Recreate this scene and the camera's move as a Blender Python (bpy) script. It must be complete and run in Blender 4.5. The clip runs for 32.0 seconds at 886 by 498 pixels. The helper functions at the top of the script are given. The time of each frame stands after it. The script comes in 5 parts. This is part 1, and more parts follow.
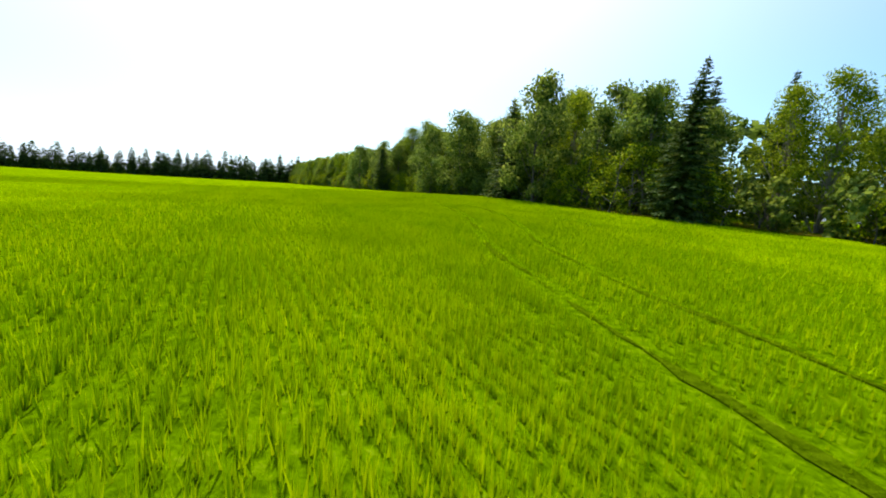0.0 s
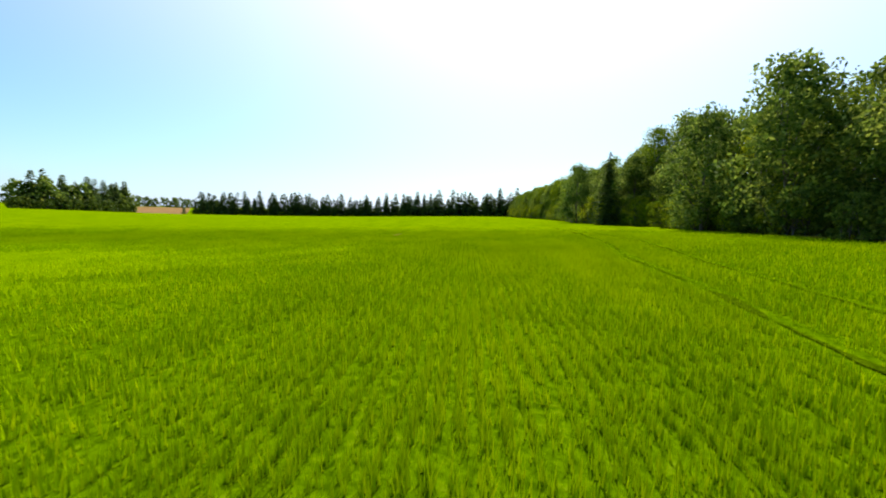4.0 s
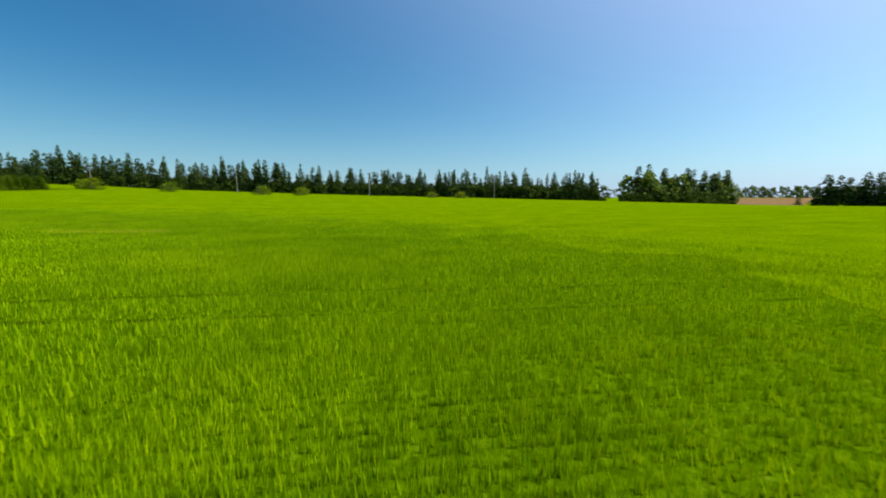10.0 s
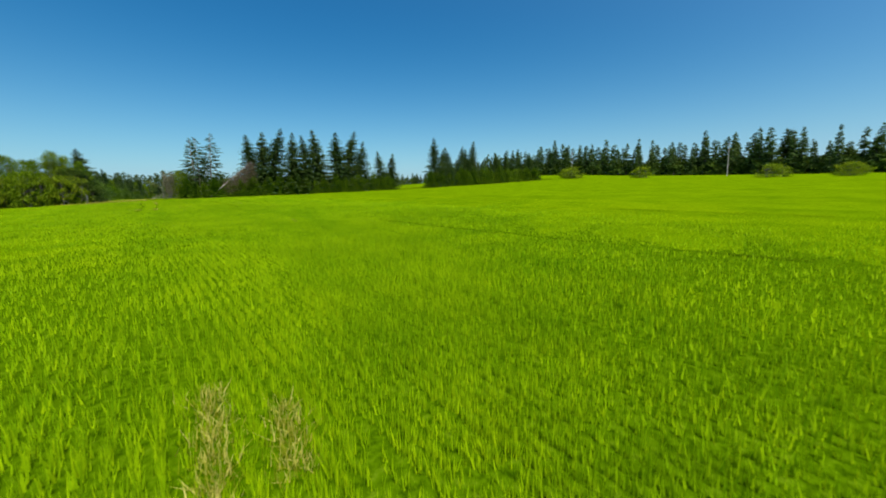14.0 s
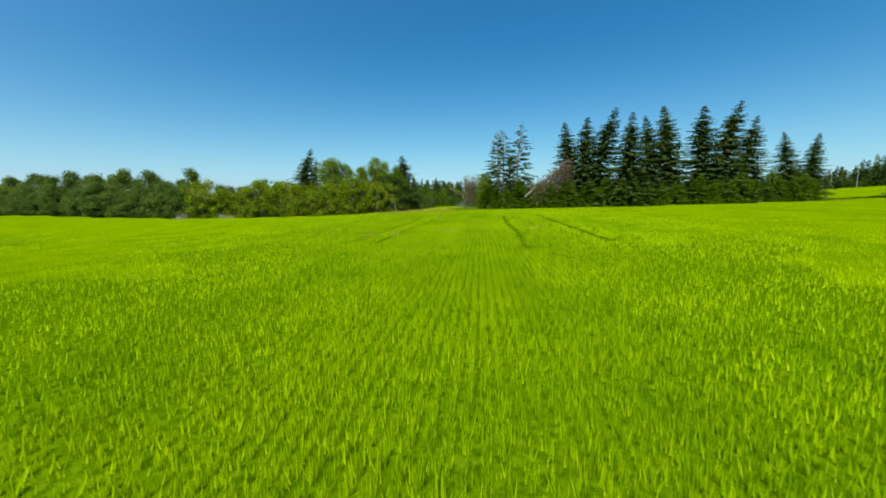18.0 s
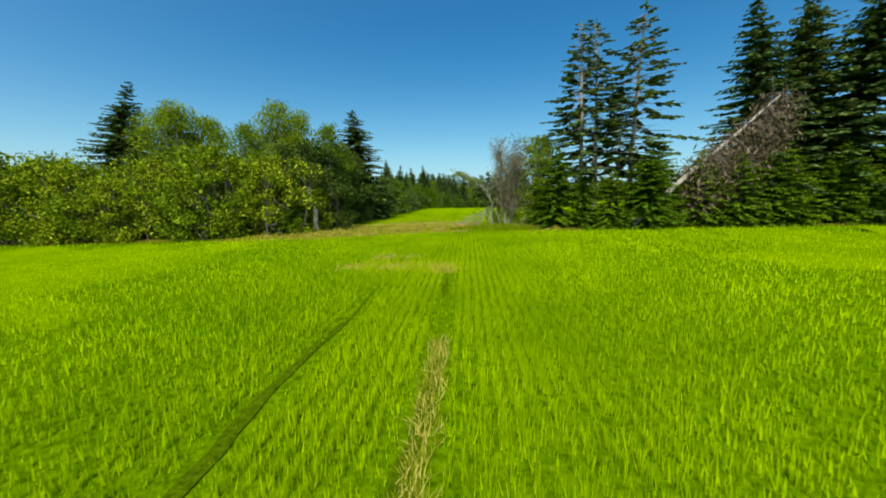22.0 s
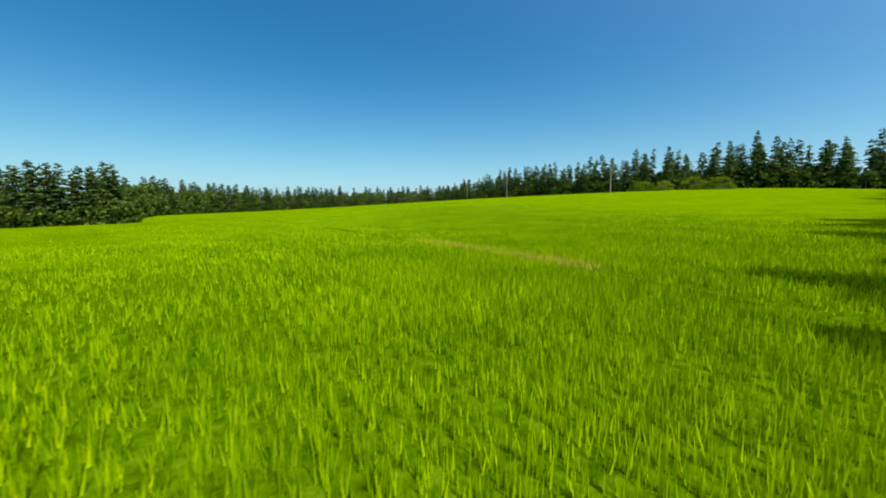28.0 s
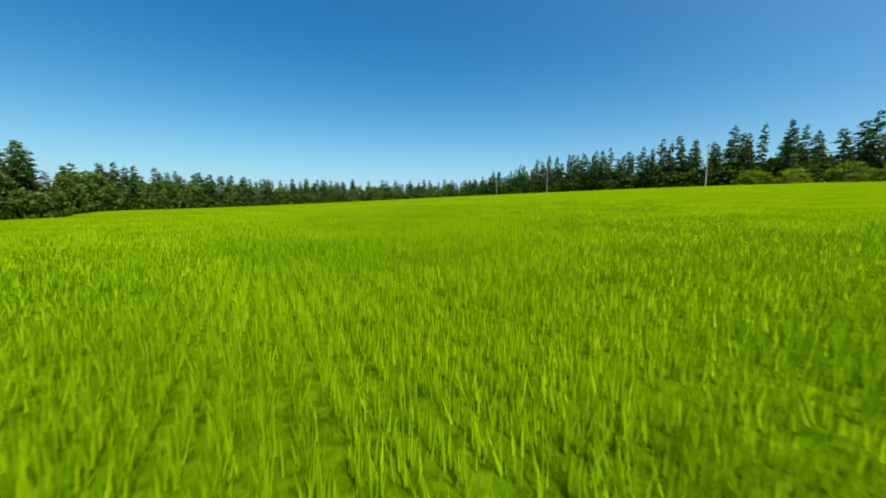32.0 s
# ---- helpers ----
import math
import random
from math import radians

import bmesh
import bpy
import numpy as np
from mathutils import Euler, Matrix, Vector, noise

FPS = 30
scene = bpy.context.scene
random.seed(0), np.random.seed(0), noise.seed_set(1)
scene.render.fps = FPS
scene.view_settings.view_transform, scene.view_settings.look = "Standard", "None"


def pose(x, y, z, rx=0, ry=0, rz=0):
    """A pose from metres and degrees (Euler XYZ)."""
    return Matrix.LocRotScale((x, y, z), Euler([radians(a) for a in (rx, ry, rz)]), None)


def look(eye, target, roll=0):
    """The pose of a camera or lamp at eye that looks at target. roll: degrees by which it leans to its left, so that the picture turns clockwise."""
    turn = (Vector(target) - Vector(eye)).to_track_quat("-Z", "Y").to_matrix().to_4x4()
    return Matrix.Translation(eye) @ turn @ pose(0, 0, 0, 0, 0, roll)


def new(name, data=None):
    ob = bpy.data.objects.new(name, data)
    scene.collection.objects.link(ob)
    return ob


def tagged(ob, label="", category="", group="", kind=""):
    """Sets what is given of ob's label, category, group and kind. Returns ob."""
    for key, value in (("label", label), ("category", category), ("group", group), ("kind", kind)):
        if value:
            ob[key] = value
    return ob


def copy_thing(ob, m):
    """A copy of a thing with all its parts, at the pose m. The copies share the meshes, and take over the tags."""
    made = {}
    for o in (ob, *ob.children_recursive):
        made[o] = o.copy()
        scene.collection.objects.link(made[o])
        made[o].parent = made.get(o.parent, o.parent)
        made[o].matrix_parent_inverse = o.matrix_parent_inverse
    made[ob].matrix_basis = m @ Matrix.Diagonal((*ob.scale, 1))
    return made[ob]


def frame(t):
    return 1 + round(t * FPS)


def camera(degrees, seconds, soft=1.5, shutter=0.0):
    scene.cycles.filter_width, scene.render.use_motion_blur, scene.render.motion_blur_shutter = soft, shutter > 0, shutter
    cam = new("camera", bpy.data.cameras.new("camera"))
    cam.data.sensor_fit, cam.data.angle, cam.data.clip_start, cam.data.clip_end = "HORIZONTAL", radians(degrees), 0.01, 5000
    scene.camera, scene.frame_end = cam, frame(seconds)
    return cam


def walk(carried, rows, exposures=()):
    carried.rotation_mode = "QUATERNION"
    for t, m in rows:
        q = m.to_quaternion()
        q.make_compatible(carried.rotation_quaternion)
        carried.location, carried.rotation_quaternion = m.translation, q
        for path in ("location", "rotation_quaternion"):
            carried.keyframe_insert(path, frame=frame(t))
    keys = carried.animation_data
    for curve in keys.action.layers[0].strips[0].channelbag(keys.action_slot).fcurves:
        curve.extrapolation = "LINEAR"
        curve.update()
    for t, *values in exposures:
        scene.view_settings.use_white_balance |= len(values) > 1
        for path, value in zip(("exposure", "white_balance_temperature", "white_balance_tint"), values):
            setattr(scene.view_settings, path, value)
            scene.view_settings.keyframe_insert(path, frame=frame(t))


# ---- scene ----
cam = camera(97.4, 32.0, soft=1.9, shutter=0.05)
# seconds, place, then heading, tilt and lean in degrees
PATH = [
    (0.0, -3.29, 14.79, -1.17, -1.34, -8.11, 4.24),
    (0.5, -4.21, 17.04, -1.13, 5.64, -7.90, 3.45),
    (1.0, -4.36, 19.18, -1.05, 12.51, -7.22, 2.77),
    (1.5, -3.85, 21.38, -0.97, 19.16, -6.38, 2.26),
    (2.0, -3.35, 23.98, -0.86, 24.20, -5.74, 1.95),
    (2.5, -3.50, 26.71, -0.73, 26.84, -5.34, 1.62),
    (3.0, -4.20, 29.37, -0.59, 28.75, -5.29, 1.34),
    (3.5, -5.00, 32.12, -0.45, 30.46, -5.32, 1.19),
    (4.0, -5.75, 35.10, -0.32, 31.39, -5.38, 1.13),
    (4.5, -6.50, 38.29, -0.21, 31.99, -5.48, 1.11),
    (5.0, -7.30, 41.55, -0.13, 32.70, -5.64, 1.13),
    (5.5, -8.30, 44.73, -0.09, 34.00, -5.89, 1.14),
    (6.0, -9.44, 47.73, -0.10, 36.34, -6.25, 1.13),
    (6.5, -11.14, 50.50, -0.15, 40.75, -6.39, 1.29),
    (7.0, -13.06, 53.19, -0.24, 47.55, -6.45, 1.53),
    (7.5, -15.78, 55.72, -0.37, 56.41, -6.49, 1.53),
    (8.0, -19.18, 57.53, -0.51, 67.62, -6.55, 1.49),
    (8.5, -22.91, 58.41, -0.65, 79.02, -6.65, 1.22),
    (9.0, -26.75, 58.42, -0.77, 90.06, -6.76, 0.78),
    (9.5, -30.83, 57.79, -0.88, 100.02, -6.90, 0.21),
    (10.0, -35.19, 56.54, -0.96, 109.00, -7.10, -0.39),
    (10.5, -39.48, 54.57, -0.99, 116.96, -7.18, -0.87),
    (11.0, -43.27, 51.87, -0.99, 123.90, -7.18, -1.01),
    (11.5, -46.46, 48.61, -0.95, 130.65, -7.26, -1.35),
    (12.0, -48.98, 45.07, -0.87, 137.37, -7.42, -1.80),
    (12.5, -50.88, 41.36, -0.78, 144.68, -7.64, -1.99),
    (13.0, -52.40, 37.43, -0.67, 152.50, -7.95, -2.10),
    (13.5, -53.63, 33.30, -0.56, 161.05, -8.16, -1.91),
    (14.0, -54.58, 29.01, -0.46, 170.28, -8.17, -1.29),
    (14.5, -55.10, 24.74, -0.38, 180.40, -7.92, -0.68),
    (15.0, -55.05, 20.46, -0.31, 188.84, -7.44, -0.21),
    (15.5, -54.43, 16.30, -0.25, 195.93, -7.01, 0.11),
    (16.0, -53.37, 12.44, -0.19, 201.80, -6.74, 0.31),
    (16.5, -52.00, 9.08, -0.12, 206.39, -6.61, 0.39),
    (17.0, -50.46, 6.26, -0.03, 209.49, -6.55, 0.28),
    (17.5, -48.67, 3.52, 0.10, 211.76, -6.53, 0.03),
    (18.0, -46.44, 0.23, 0.28, 213.37, -6.53, -0.17),
    (18.5, -43.82, -3.61, 0.48, 214.41, -6.63, -0.32),
    (19.0, -41.17, -7.59, 0.70, 214.91, -6.79, -0.31),
    (19.5, -38.48, -11.44, 0.94, 215.01, -7.13, -0.42),
    (20.0, -35.74, -15.20, 1.07, 214.62, -7.47, -0.48),
    (20.5, -33.06, -18.83, 1.11, 213.84, -7.55, -0.54),
    (21.0, -30.54, -22.52, 1.09, 213.17, -7.42, -0.72),
    (21.5, -28.16, -26.42, 1.05, 212.39, -7.22, -0.27),
    (22.0, -25.84, -30.32, 1.05, 211.61, -7.06, -0.18),
    (22.5, -23.23, -34.30, 1.12, 210.41, -6.96, -0.56),
    (23.0, -20.31, -38.30, 1.21, 208.16, -7.23, -0.80),
    (23.5, -17.54, -42.14, 1.22, 204.69, -7.54, -0.33),
    (24.0, -15.42, -45.78, 1.13, 199.67, -7.66, -0.45),
    (24.5, -13.78, -49.07, 0.94, 192.24, -7.28, -1.71),
    (25.0, -12.68, -52.31, 0.91, 184.49, -6.65, -2.04),
    (25.5, -12.54, -55.67, 0.96, 178.64, -6.42, -2.19),
    (26.0, -13.35, -58.42, 1.03, 174.50, -6.46, -1.98),
    (26.5, -14.91, -60.03, 1.05, 171.46, -6.26, -1.60),
    (27.0, -16.95, -61.73, 1.05, 167.13, -6.11, -1.00),
    (27.5, -19.26, -63.79, 1.04, 164.08, -5.94, -0.52),
    (28.0, -21.67, -66.23, 1.04, 163.17, -5.75, -0.22),
    (28.5, -24.00, -69.06, 1.05, 163.72, -5.54, -0.06),
    (29.0, -26.13, -72.31, 1.07, 163.70, -5.46, 0.07),
    (29.5, -28.02, -75.81, 1.12, 163.77, -5.45, 0.28),
    (30.0, -29.67, -79.32, 1.17, 164.00, -5.53, 0.42),
    (30.5, -31.11, -82.95, 1.23, 164.44, -5.66, 0.43),
    (31.0, -32.35, -87.06, 1.30, 165.08, -5.84, 0.41),
    (31.5, -33.39, -92.11, 1.37, 166.03, -6.09, 0.41),
    (32.0, -34.28, -97.92, 1.43, 167.53, -6.25, 0.46),
]


def aim(x, y, z, heading, tilt, lean):
    return pose(x, y, z) @ pose(0, 0, 0, 0, 0, heading) @ pose(0, 0, 0, 90 + tilt) @ pose(0, 0, 0, 0, 0, lean)


walk(cam, [(row[0], aim(*row[1:])) for row in PATH],
     [(0, 0.4, 6900, 10), (3, 0.22, 6950, 10), (8, -0.02, 6900, 10), (11, -0.28, 6200, 10), (12.5, -0.28, 6100, 10), (14, -0.2, 6250, 10), (18, 0.03, 6450, 10), (23, 0.08, 6600, 10), (26, 0.16, 6600, 10), (29, -0.06, 6350, 10), (32, 0.0, 6300, 10)])

# ---- sky, sun ----
SUN_AZ, SUN_EL = 17.0, 54.5  # degrees left of +y, degrees above the horizon
world = bpy.data.worlds.new("sky")
scene.world = world
world.use_nodes = True
wn = world.node_tree.nodes
sky = wn.new("ShaderNodeTexSky")
sky.sky_type, sky.sun_disc = "NISHITA", False
sky.sun_elevation, sky.sun_rotation = radians(SUN_EL), radians(-SUN_AZ)
sky.altitude, sky.air_density, sky.dust_density, sky.ozone_density = 0, 1.0, 0.3, 1.5
wl = world.node_tree.links
sun_way = Vector((-math.sin(radians(SUN_AZ)) * math.cos(radians(SUN_EL)), math.cos(radians(SUN_AZ)) * math.cos(radians(SUN_EL)), math.sin(radians(SUN_EL))))
deep = wn.new("ShaderNodeHueSaturation")
deep.inputs["Saturation"].default_value = 1.45
wl.new(sky.outputs["Color"], deep.inputs["Color"])
clear = wn.new("ShaderNodeVectorMath")
clear.operation = "MULTIPLY"
clear.inputs[1].default_value = (0.5, 1.08, 1.05)
wl.new(deep.outputs["Color"], clear.inputs[0])
# the bright haze round the sun, falling off evenly with the angle from it
where = wn.new("ShaderNodeTexCoord")
facing = wn.new("ShaderNodeVectorMath")
facing.operation = "DOT_PRODUCT"
facing.inputs[1].default_value = sun_way
wl.new(where.outputs["Generated"], facing.inputs[0])
near = wn.new("ShaderNodeMath")
near.operation, near.use_clamp = "MULTIPLY_ADD", True
near.inputs[1].default_value = near.inputs[2].default_value = 0.5
wl.new(facing.outputs["Value"], near.inputs[0])
glow = wn.new("ShaderNodeCombineXYZ")  # whiter towards the sun, bluer away from it
for k, (reach, amount) in enumerate(((5.2, 12.4), (4.2, 10.2), (3.6, 10.8))):
    fall = wn.new("ShaderNodeMath")
    fall.operation = "POWER"
    fall.inputs[1].default_value = reach
    wl.new(near.outputs[0], fall.inputs[0])
    swell = wn.new("ShaderNodeMath")
    swell.operation = "MULTIPLY"
    swell.inputs[1].default_value = amount
    wl.new(fall.outputs[0], swell.inputs[0])
    wl.new(swell.outputs[0], glow.inputs[k])
both = wn.new("ShaderNodeVectorMath")
both.operation = "ADD"
wl.new(glow.outputs[0], both.inputs[1])
# pale haze towards the horizon
apart = wn.new("ShaderNodeSeparateXYZ")
wl.new(where.outputs["Generated"], apart.inputs[0])
level = wn.new("ShaderNodeMath")
level.operation, level.use_clamp = "SUBTRACT", True
level.inputs[0].default_value = 1.0
wl.new(apart.outputs["Z"], level.inputs[1])
thick = wn.new("ShaderNodeMath")
thick.operation = "POWER"
thick.inputs[1].default_value = 9.0
wl.new(level.outputs[0], thick.inputs[0])
haze = wn.new("ShaderNodeMix")
haze.data_type = "RGBA"
haze.inputs[7].default_value = (4.7, 5.6, 7.6, 1.0)
wl.new(thick.outputs[0], haze.inputs[0])
wl.new(clear.outputs[0], haze.inputs[6])
wl.new(haze.outputs[2], both.inputs[0])
wn["Background"].inputs["Strength"].default_value = 0.107
wl.new(both.outputs[0], wn["Background"].inputs["Color"])
sun = new("sun", bpy.data.lights.new("sun", "SUN"))
sun.data.energy, sun.data.angle, sun.data.color = 5.0, radians(0.53), (1.0, 0.94, 0.84)
sun.matrix_basis = look(sun_way * 100, (0, 0, 0))

# ---- materials ----


class Mat:
    """A small builder of node materials."""

    def __init__(self, name, rough=0.8):
        self.m = bpy.data.materials.new(name)
        self.m.use_nodes = True
        self.t = self.m.node_tree
        self.b = self.t.nodes["Principled BSDF"]
        self.b.inputs["Roughness"].default_value = rough
        self.b.inputs["Specular IOR Level"].default_value = 0.12

    def n(self, kind, **inputs):
        node = self.t.nodes.new("ShaderNode" + kind)
        for key, value in inputs.items():
            node.inputs[key.replace("_", " ")].default_value = value
        return node

    def l(self, a, b):
        self.t.links.new(a, b)

    def noise(self, scale, detail=4.0, rough=0.6, stretch=None, turn=0.0):
        geo = self.n("NewGeometry")
        out = geo.outputs["Position"]
        if stretch:
            mp = self.n("Mapping", Scale=tuple(1 / k for k in stretch), Rotation=(0, 0, turn))
            mp.vector_type = "TEXTURE"
            self.l(out, mp.inputs["Vector"])
            out = mp.outputs["Vector"]
        nz = self.n("TexNoise", Scale=scale, Detail=detail, Roughness=rough)
        self.l(out, nz.inputs["Vector"])
        return nz.outputs["Fac"]

    def ramp(self, fac, *stops):
        r = self.n("ValToRGB")
        el = r.color_ramp.elements
        while len(el) < len(stops):
            el.new(0.5)
        for e, (p, c) in zip(el, stops):
            e.position, e.color = p, (*c, 1)
        self.l(fac, r.inputs["Fac"])
        return r.outputs["Color"]

    def mix(self, fac, a, b, blend="MIX"):
        x = self.n("Mix")
        x.data_type, x.blend_type = "RGBA", blend
        if isinstance(fac, float):
            x.inputs[0].default_value = fac
        else:
            self.l(fac, x.inputs[0])
        for s, v in ((6, a), (7, b)):
            if isinstance(v, tuple):
                x.inputs[s].default_value = (*v, 1)
            else:
                self.l(v, x.inputs[s])
        return x.outputs[2]

    def color(self, c):
        if isinstance(c, tuple):
            self.b.inputs["Base Color"].default_value = (*c, 1)
        else:
            self.l(c, self.b.inputs["Base Color"])
        return self

    def bump(self, fac, strength=0.4, distance=0.05):
        bp = self.n("Bump", Strength=strength, Distance=distance)
        self.l(fac, bp.inputs["Height"])
        self.l(bp.outputs["Normal"], self.b.inputs["Normal"])
        return self

    def leafy(self, c, share):
        """Lets light through: part of the light goes on behind the leaf."""
        tr = self.n("BsdfTranslucent")
        self.l(self.mix(1.0, c, (1.3, 1.06, 0.7), "MULTIPLY"), tr.inputs["Color"])
        mx = self.n("MixShader", Fac=share)
        self.l(self.b.outputs[0], mx.inputs[1])
        self.l(tr.outputs[0], mx.inputs[2])
        self.l(mx.outputs[0], self.t.nodes["Material Output"].inputs["Surface"])
        return self


def foliage(name, dark, mid, light, share=0.35, rough=0.55):
    m = Mat(name, rough)
    m.b.inputs["Specular IOR Level"].default_value = 0.04
    isl = m.n("NewGeometry").outputs["Random Per Island"]
    c = m.ramp(isl, (0.0, dark), (0.55, mid), (1.0, light))
    per = m.ramp(m.n("ObjectInfo").outputs["Random"], (0.0, (0.78, 0.85, 0.8)), (1.0, (1.15, 1.08, 1.0)))
    c = m.mix(1.0, c, per, "MULTIPLY")
    return m.color(c).leafy(c, share).m


def bark(name, dark, light, scale=9.0):
    m = Mat(name, 0.9)
    nz = m.noise(scale, 5.0, 0.7, (1, 1, 0.25))
    return m.color(m.ramp(nz, (0.3, dark), (0.7, light))).bump(nz, 0.6, 0.03).m


NEEDLE = foliage("spruce needles", (0.028, 0.06, 0.016), (0.07, 0.125, 0.03), (0.15, 0.22, 0.06), 0.25)
FIR = foliage("young fir needles", (0.04, 0.1, 0.004), (0.095, 0.19, 0.006), (0.19, 0.29, 0.01), 0.35)
LEAF = foliage("broad leaves", (0.045, 0.1, 0.018), (0.12, 0.21, 0.04), (0.23, 0.34, 0.085), 0.62)
BIRCH_LEAF = foliage("birch leaves", (0.045, 0.1, 0.005), (0.155, 0.265, 0.01), (0.31, 0.43, 0.03), 0.5)
PALE_LEAF = foliage("pale shrub leaves", (0.022, 0.055, 0.002), (0.14, 0.24, 0.003), (0.45, 0.56, 0.03), 0.42)
# Leaves coloured darker to stand for the deep shade beside the gap.
ALDER = foliage("alder leaves with painted shade", (0.02, 0.046, 0.006), (0.05, 0.092, 0.012), (0.13, 0.19, 0.025), 0.3)
MAT_GRASS = foliage("matted dead grass", (0.12, 0.125, 0.005), (0.4, 0.37, 0.055), (0.74, 0.67, 0.22), 0.25)
WEED = foliage("yellow-green weed leaves", (0.13, 0.2, 0.0), (0.33, 0.4, 0.002), (0.58, 0.6, 0.03), 0.4)
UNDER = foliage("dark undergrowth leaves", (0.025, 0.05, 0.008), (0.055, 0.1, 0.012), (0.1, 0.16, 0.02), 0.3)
GREY_LEAF = foliage("grey-green willow leaves", (0.09, 0.14, 0.03), (0.2, 0.27, 0.06), (0.38, 0.44, 0.16), 0.35)
DRY_TWIG = foliage("dead grey twigs", (0.13, 0.11, 0.06), (0.25, 0.22, 0.13), (0.38, 0.36, 0.2), 0.2)
DEAD = foliage("dead brown needles", (0.06, 0.05, 0.028), (0.13, 0.11, 0.065), (0.22, 0.19, 0.125), 0.15)
BARK = bark("grey spruce bark", (0.06, 0.05, 0.04), (0.2, 0.175, 0.15))
PALE_BARK = bark("pale weathered bark", (0.2, 0.175, 0.14), (0.5, 0.45, 0.38))
LICHEN = bark("lichen-grey dead wood", (0.055, 0.06, 0.035), (0.36, 0.36, 0.25), 34.0)
BIRCH_BARK = bark("birch bark", (0.1, 0.085, 0.07), (0.36, 0.33, 0.28))


def crop_material(name, *greens):
    m = Mat(name, 0.5)
    isl = m.n("NewGeometry").outputs["Random Per Island"]
    c = m.ramp(isl, *zip((0.0, 0.4, 1.0), greens))
    big = m.noise(0.11, 3.0)
    c = m.mix(m.ramp(big, (0.35, (0, 0, 0)), (0.7, (0.7, 0.7, 0.7))), c, (0.34, 0.48, 0.0))
    c = m.mix(1.0, c, m.ramp(m.noise(0.4, 3.0), (0.32, (0.74, 0.82, 0.85)), (0.6, (1.05, 1.04, 1.0))), "MULTIPLY")
    bands = m.noise(0.7, 3.0, 0.5, (1.0, 0.06, 1.0), radians(26))
    c = m.mix(1.0, c, m.ramp(bands, (0.36, (0.88, 0.93, 0.92)), (0.6, (1.04, 1.03, 1.0))), "MULTIPLY")
    m.b.inputs["Specular IOR Level"].default_value = 0.05
    return m.color(c).leafy(c, 0.3).m


WHEAT = crop_material("young wheat blades", (0.065, 0.165, 0.0), (0.22, 0.41, 0.0), (0.5, 0.67, 0.0))
# Same wheat, lighter and flatter: its sunlit look from afar, put into the colour.
WHEAT_FAR = crop_material("young wheat, sunlit tone painted in", (0.17, 0.32, 0.0), (0.27, 0.45, 0.0), (0.45, 0.61, 0.0))


def straw_material():
    m = Mat("dry grass", 0.8)
    m.b.inputs["Specular IOR Level"].default_value = 0.02
    isl = m.n("NewGeometry").outputs["Random Per Island"]
    c = m.ramp(isl, (0.0, (0.14, 0.21, 0.0)), (0.4, (0.33, 0.33, 0.02)), (1.0, (0.66, 0.58, 0.14)))
    return m.color(c).leafy(c, 0.3).m


STRAW = straw_material()


def field_material():
    m = Mat("crop field seen from afar", 0.75)
    fine = m.noise(15.0, 5.0, 0.75)
    c = m.ramp(fine, (0.34, (0.05, 0.1, 0.0)), (0.52, (0.15, 0.25, 0.0)), (0.7, (0.24, 0.36, 0.0)))
    big = m.noise(0.035, 4.0)
    c = m.mix(m.ramp(big, (0.35, (0, 0, 0)), (0.7, (0.4, 0.4, 0.4))), c, (0.16, 0.24, 0.0))
    rows = m.noise(0.6, 3.0, 0.5, (1.0, 0.06, 1.0), radians(26))
    c = m.mix(m.ramp(rows, (0.5, (0, 0, 0)), (0.75, (0.45, 0.45, 0.45))), c, (0.065, 0.14, 0.0))
    c = m.mix(1.0, c, m.ramp(m.noise(0.4, 3.0), (0.32, (0.76, 0.84, 0.85)), (0.6, (1.08, 1.06, 1.0))), "MULTIPLY")
    m.b.inputs["Specular IOR Level"].default_value = 0.0
    return m.color(c).bump(fine, 0.5, 0.1).m


FIELD = field_material()


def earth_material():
    m = Mat("dark green soil and leaf bases", 0.95)
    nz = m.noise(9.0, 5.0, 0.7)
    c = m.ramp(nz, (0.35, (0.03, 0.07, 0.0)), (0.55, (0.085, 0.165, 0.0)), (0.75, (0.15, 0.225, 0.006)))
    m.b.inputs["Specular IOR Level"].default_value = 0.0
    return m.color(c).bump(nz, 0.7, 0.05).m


EARTH = earth_material()


def soil_material(name, dark, light, scale=3.0):
    m = Mat(name, 0.95)
    m.b.inputs["Specular IOR Level"].default_value = 0.0
    nz = m.noise(scale, 6.0, 0.7)
    return m.color(m.ramp(nz, (0.3, dark), (0.7, light))).bump(nz, 0.8, 0.06).m


RED_SOIL = soil_material("red soil", (0.12, 0.075, 0.025), (0.34, 0.22, 0.1), 7.0)
# The dark tone also carries the shade that fills the gap between the blades.
TRACK = soil_material("trodden crop and soil with painted shade", (0.02, 0.045, 0.0), (0.09, 0.15, 0.002), 13.0)
BANK = soil_material("grassy bank", (0.05, 0.065, 0.0), (0.21, 0.185, 0.02), 5.0)

# ---- the lie of the land ----
# metres from the soil up to the eye along the way
EYE = [(0, 1.6), (3.5, 1.5), (6, 1.45), (8.4, 1.65), (10.5, 1.9), (12, 2.0), (14, 2.15), (17, 2.05), (18, 2.1), (20, 2.6), (21.5, 2.4), (23, 2.15), (24.2, 1.55), (25, 1.45), (26, 1.35), (28, 1.2), (30, 1.15), (32, 1.35)]
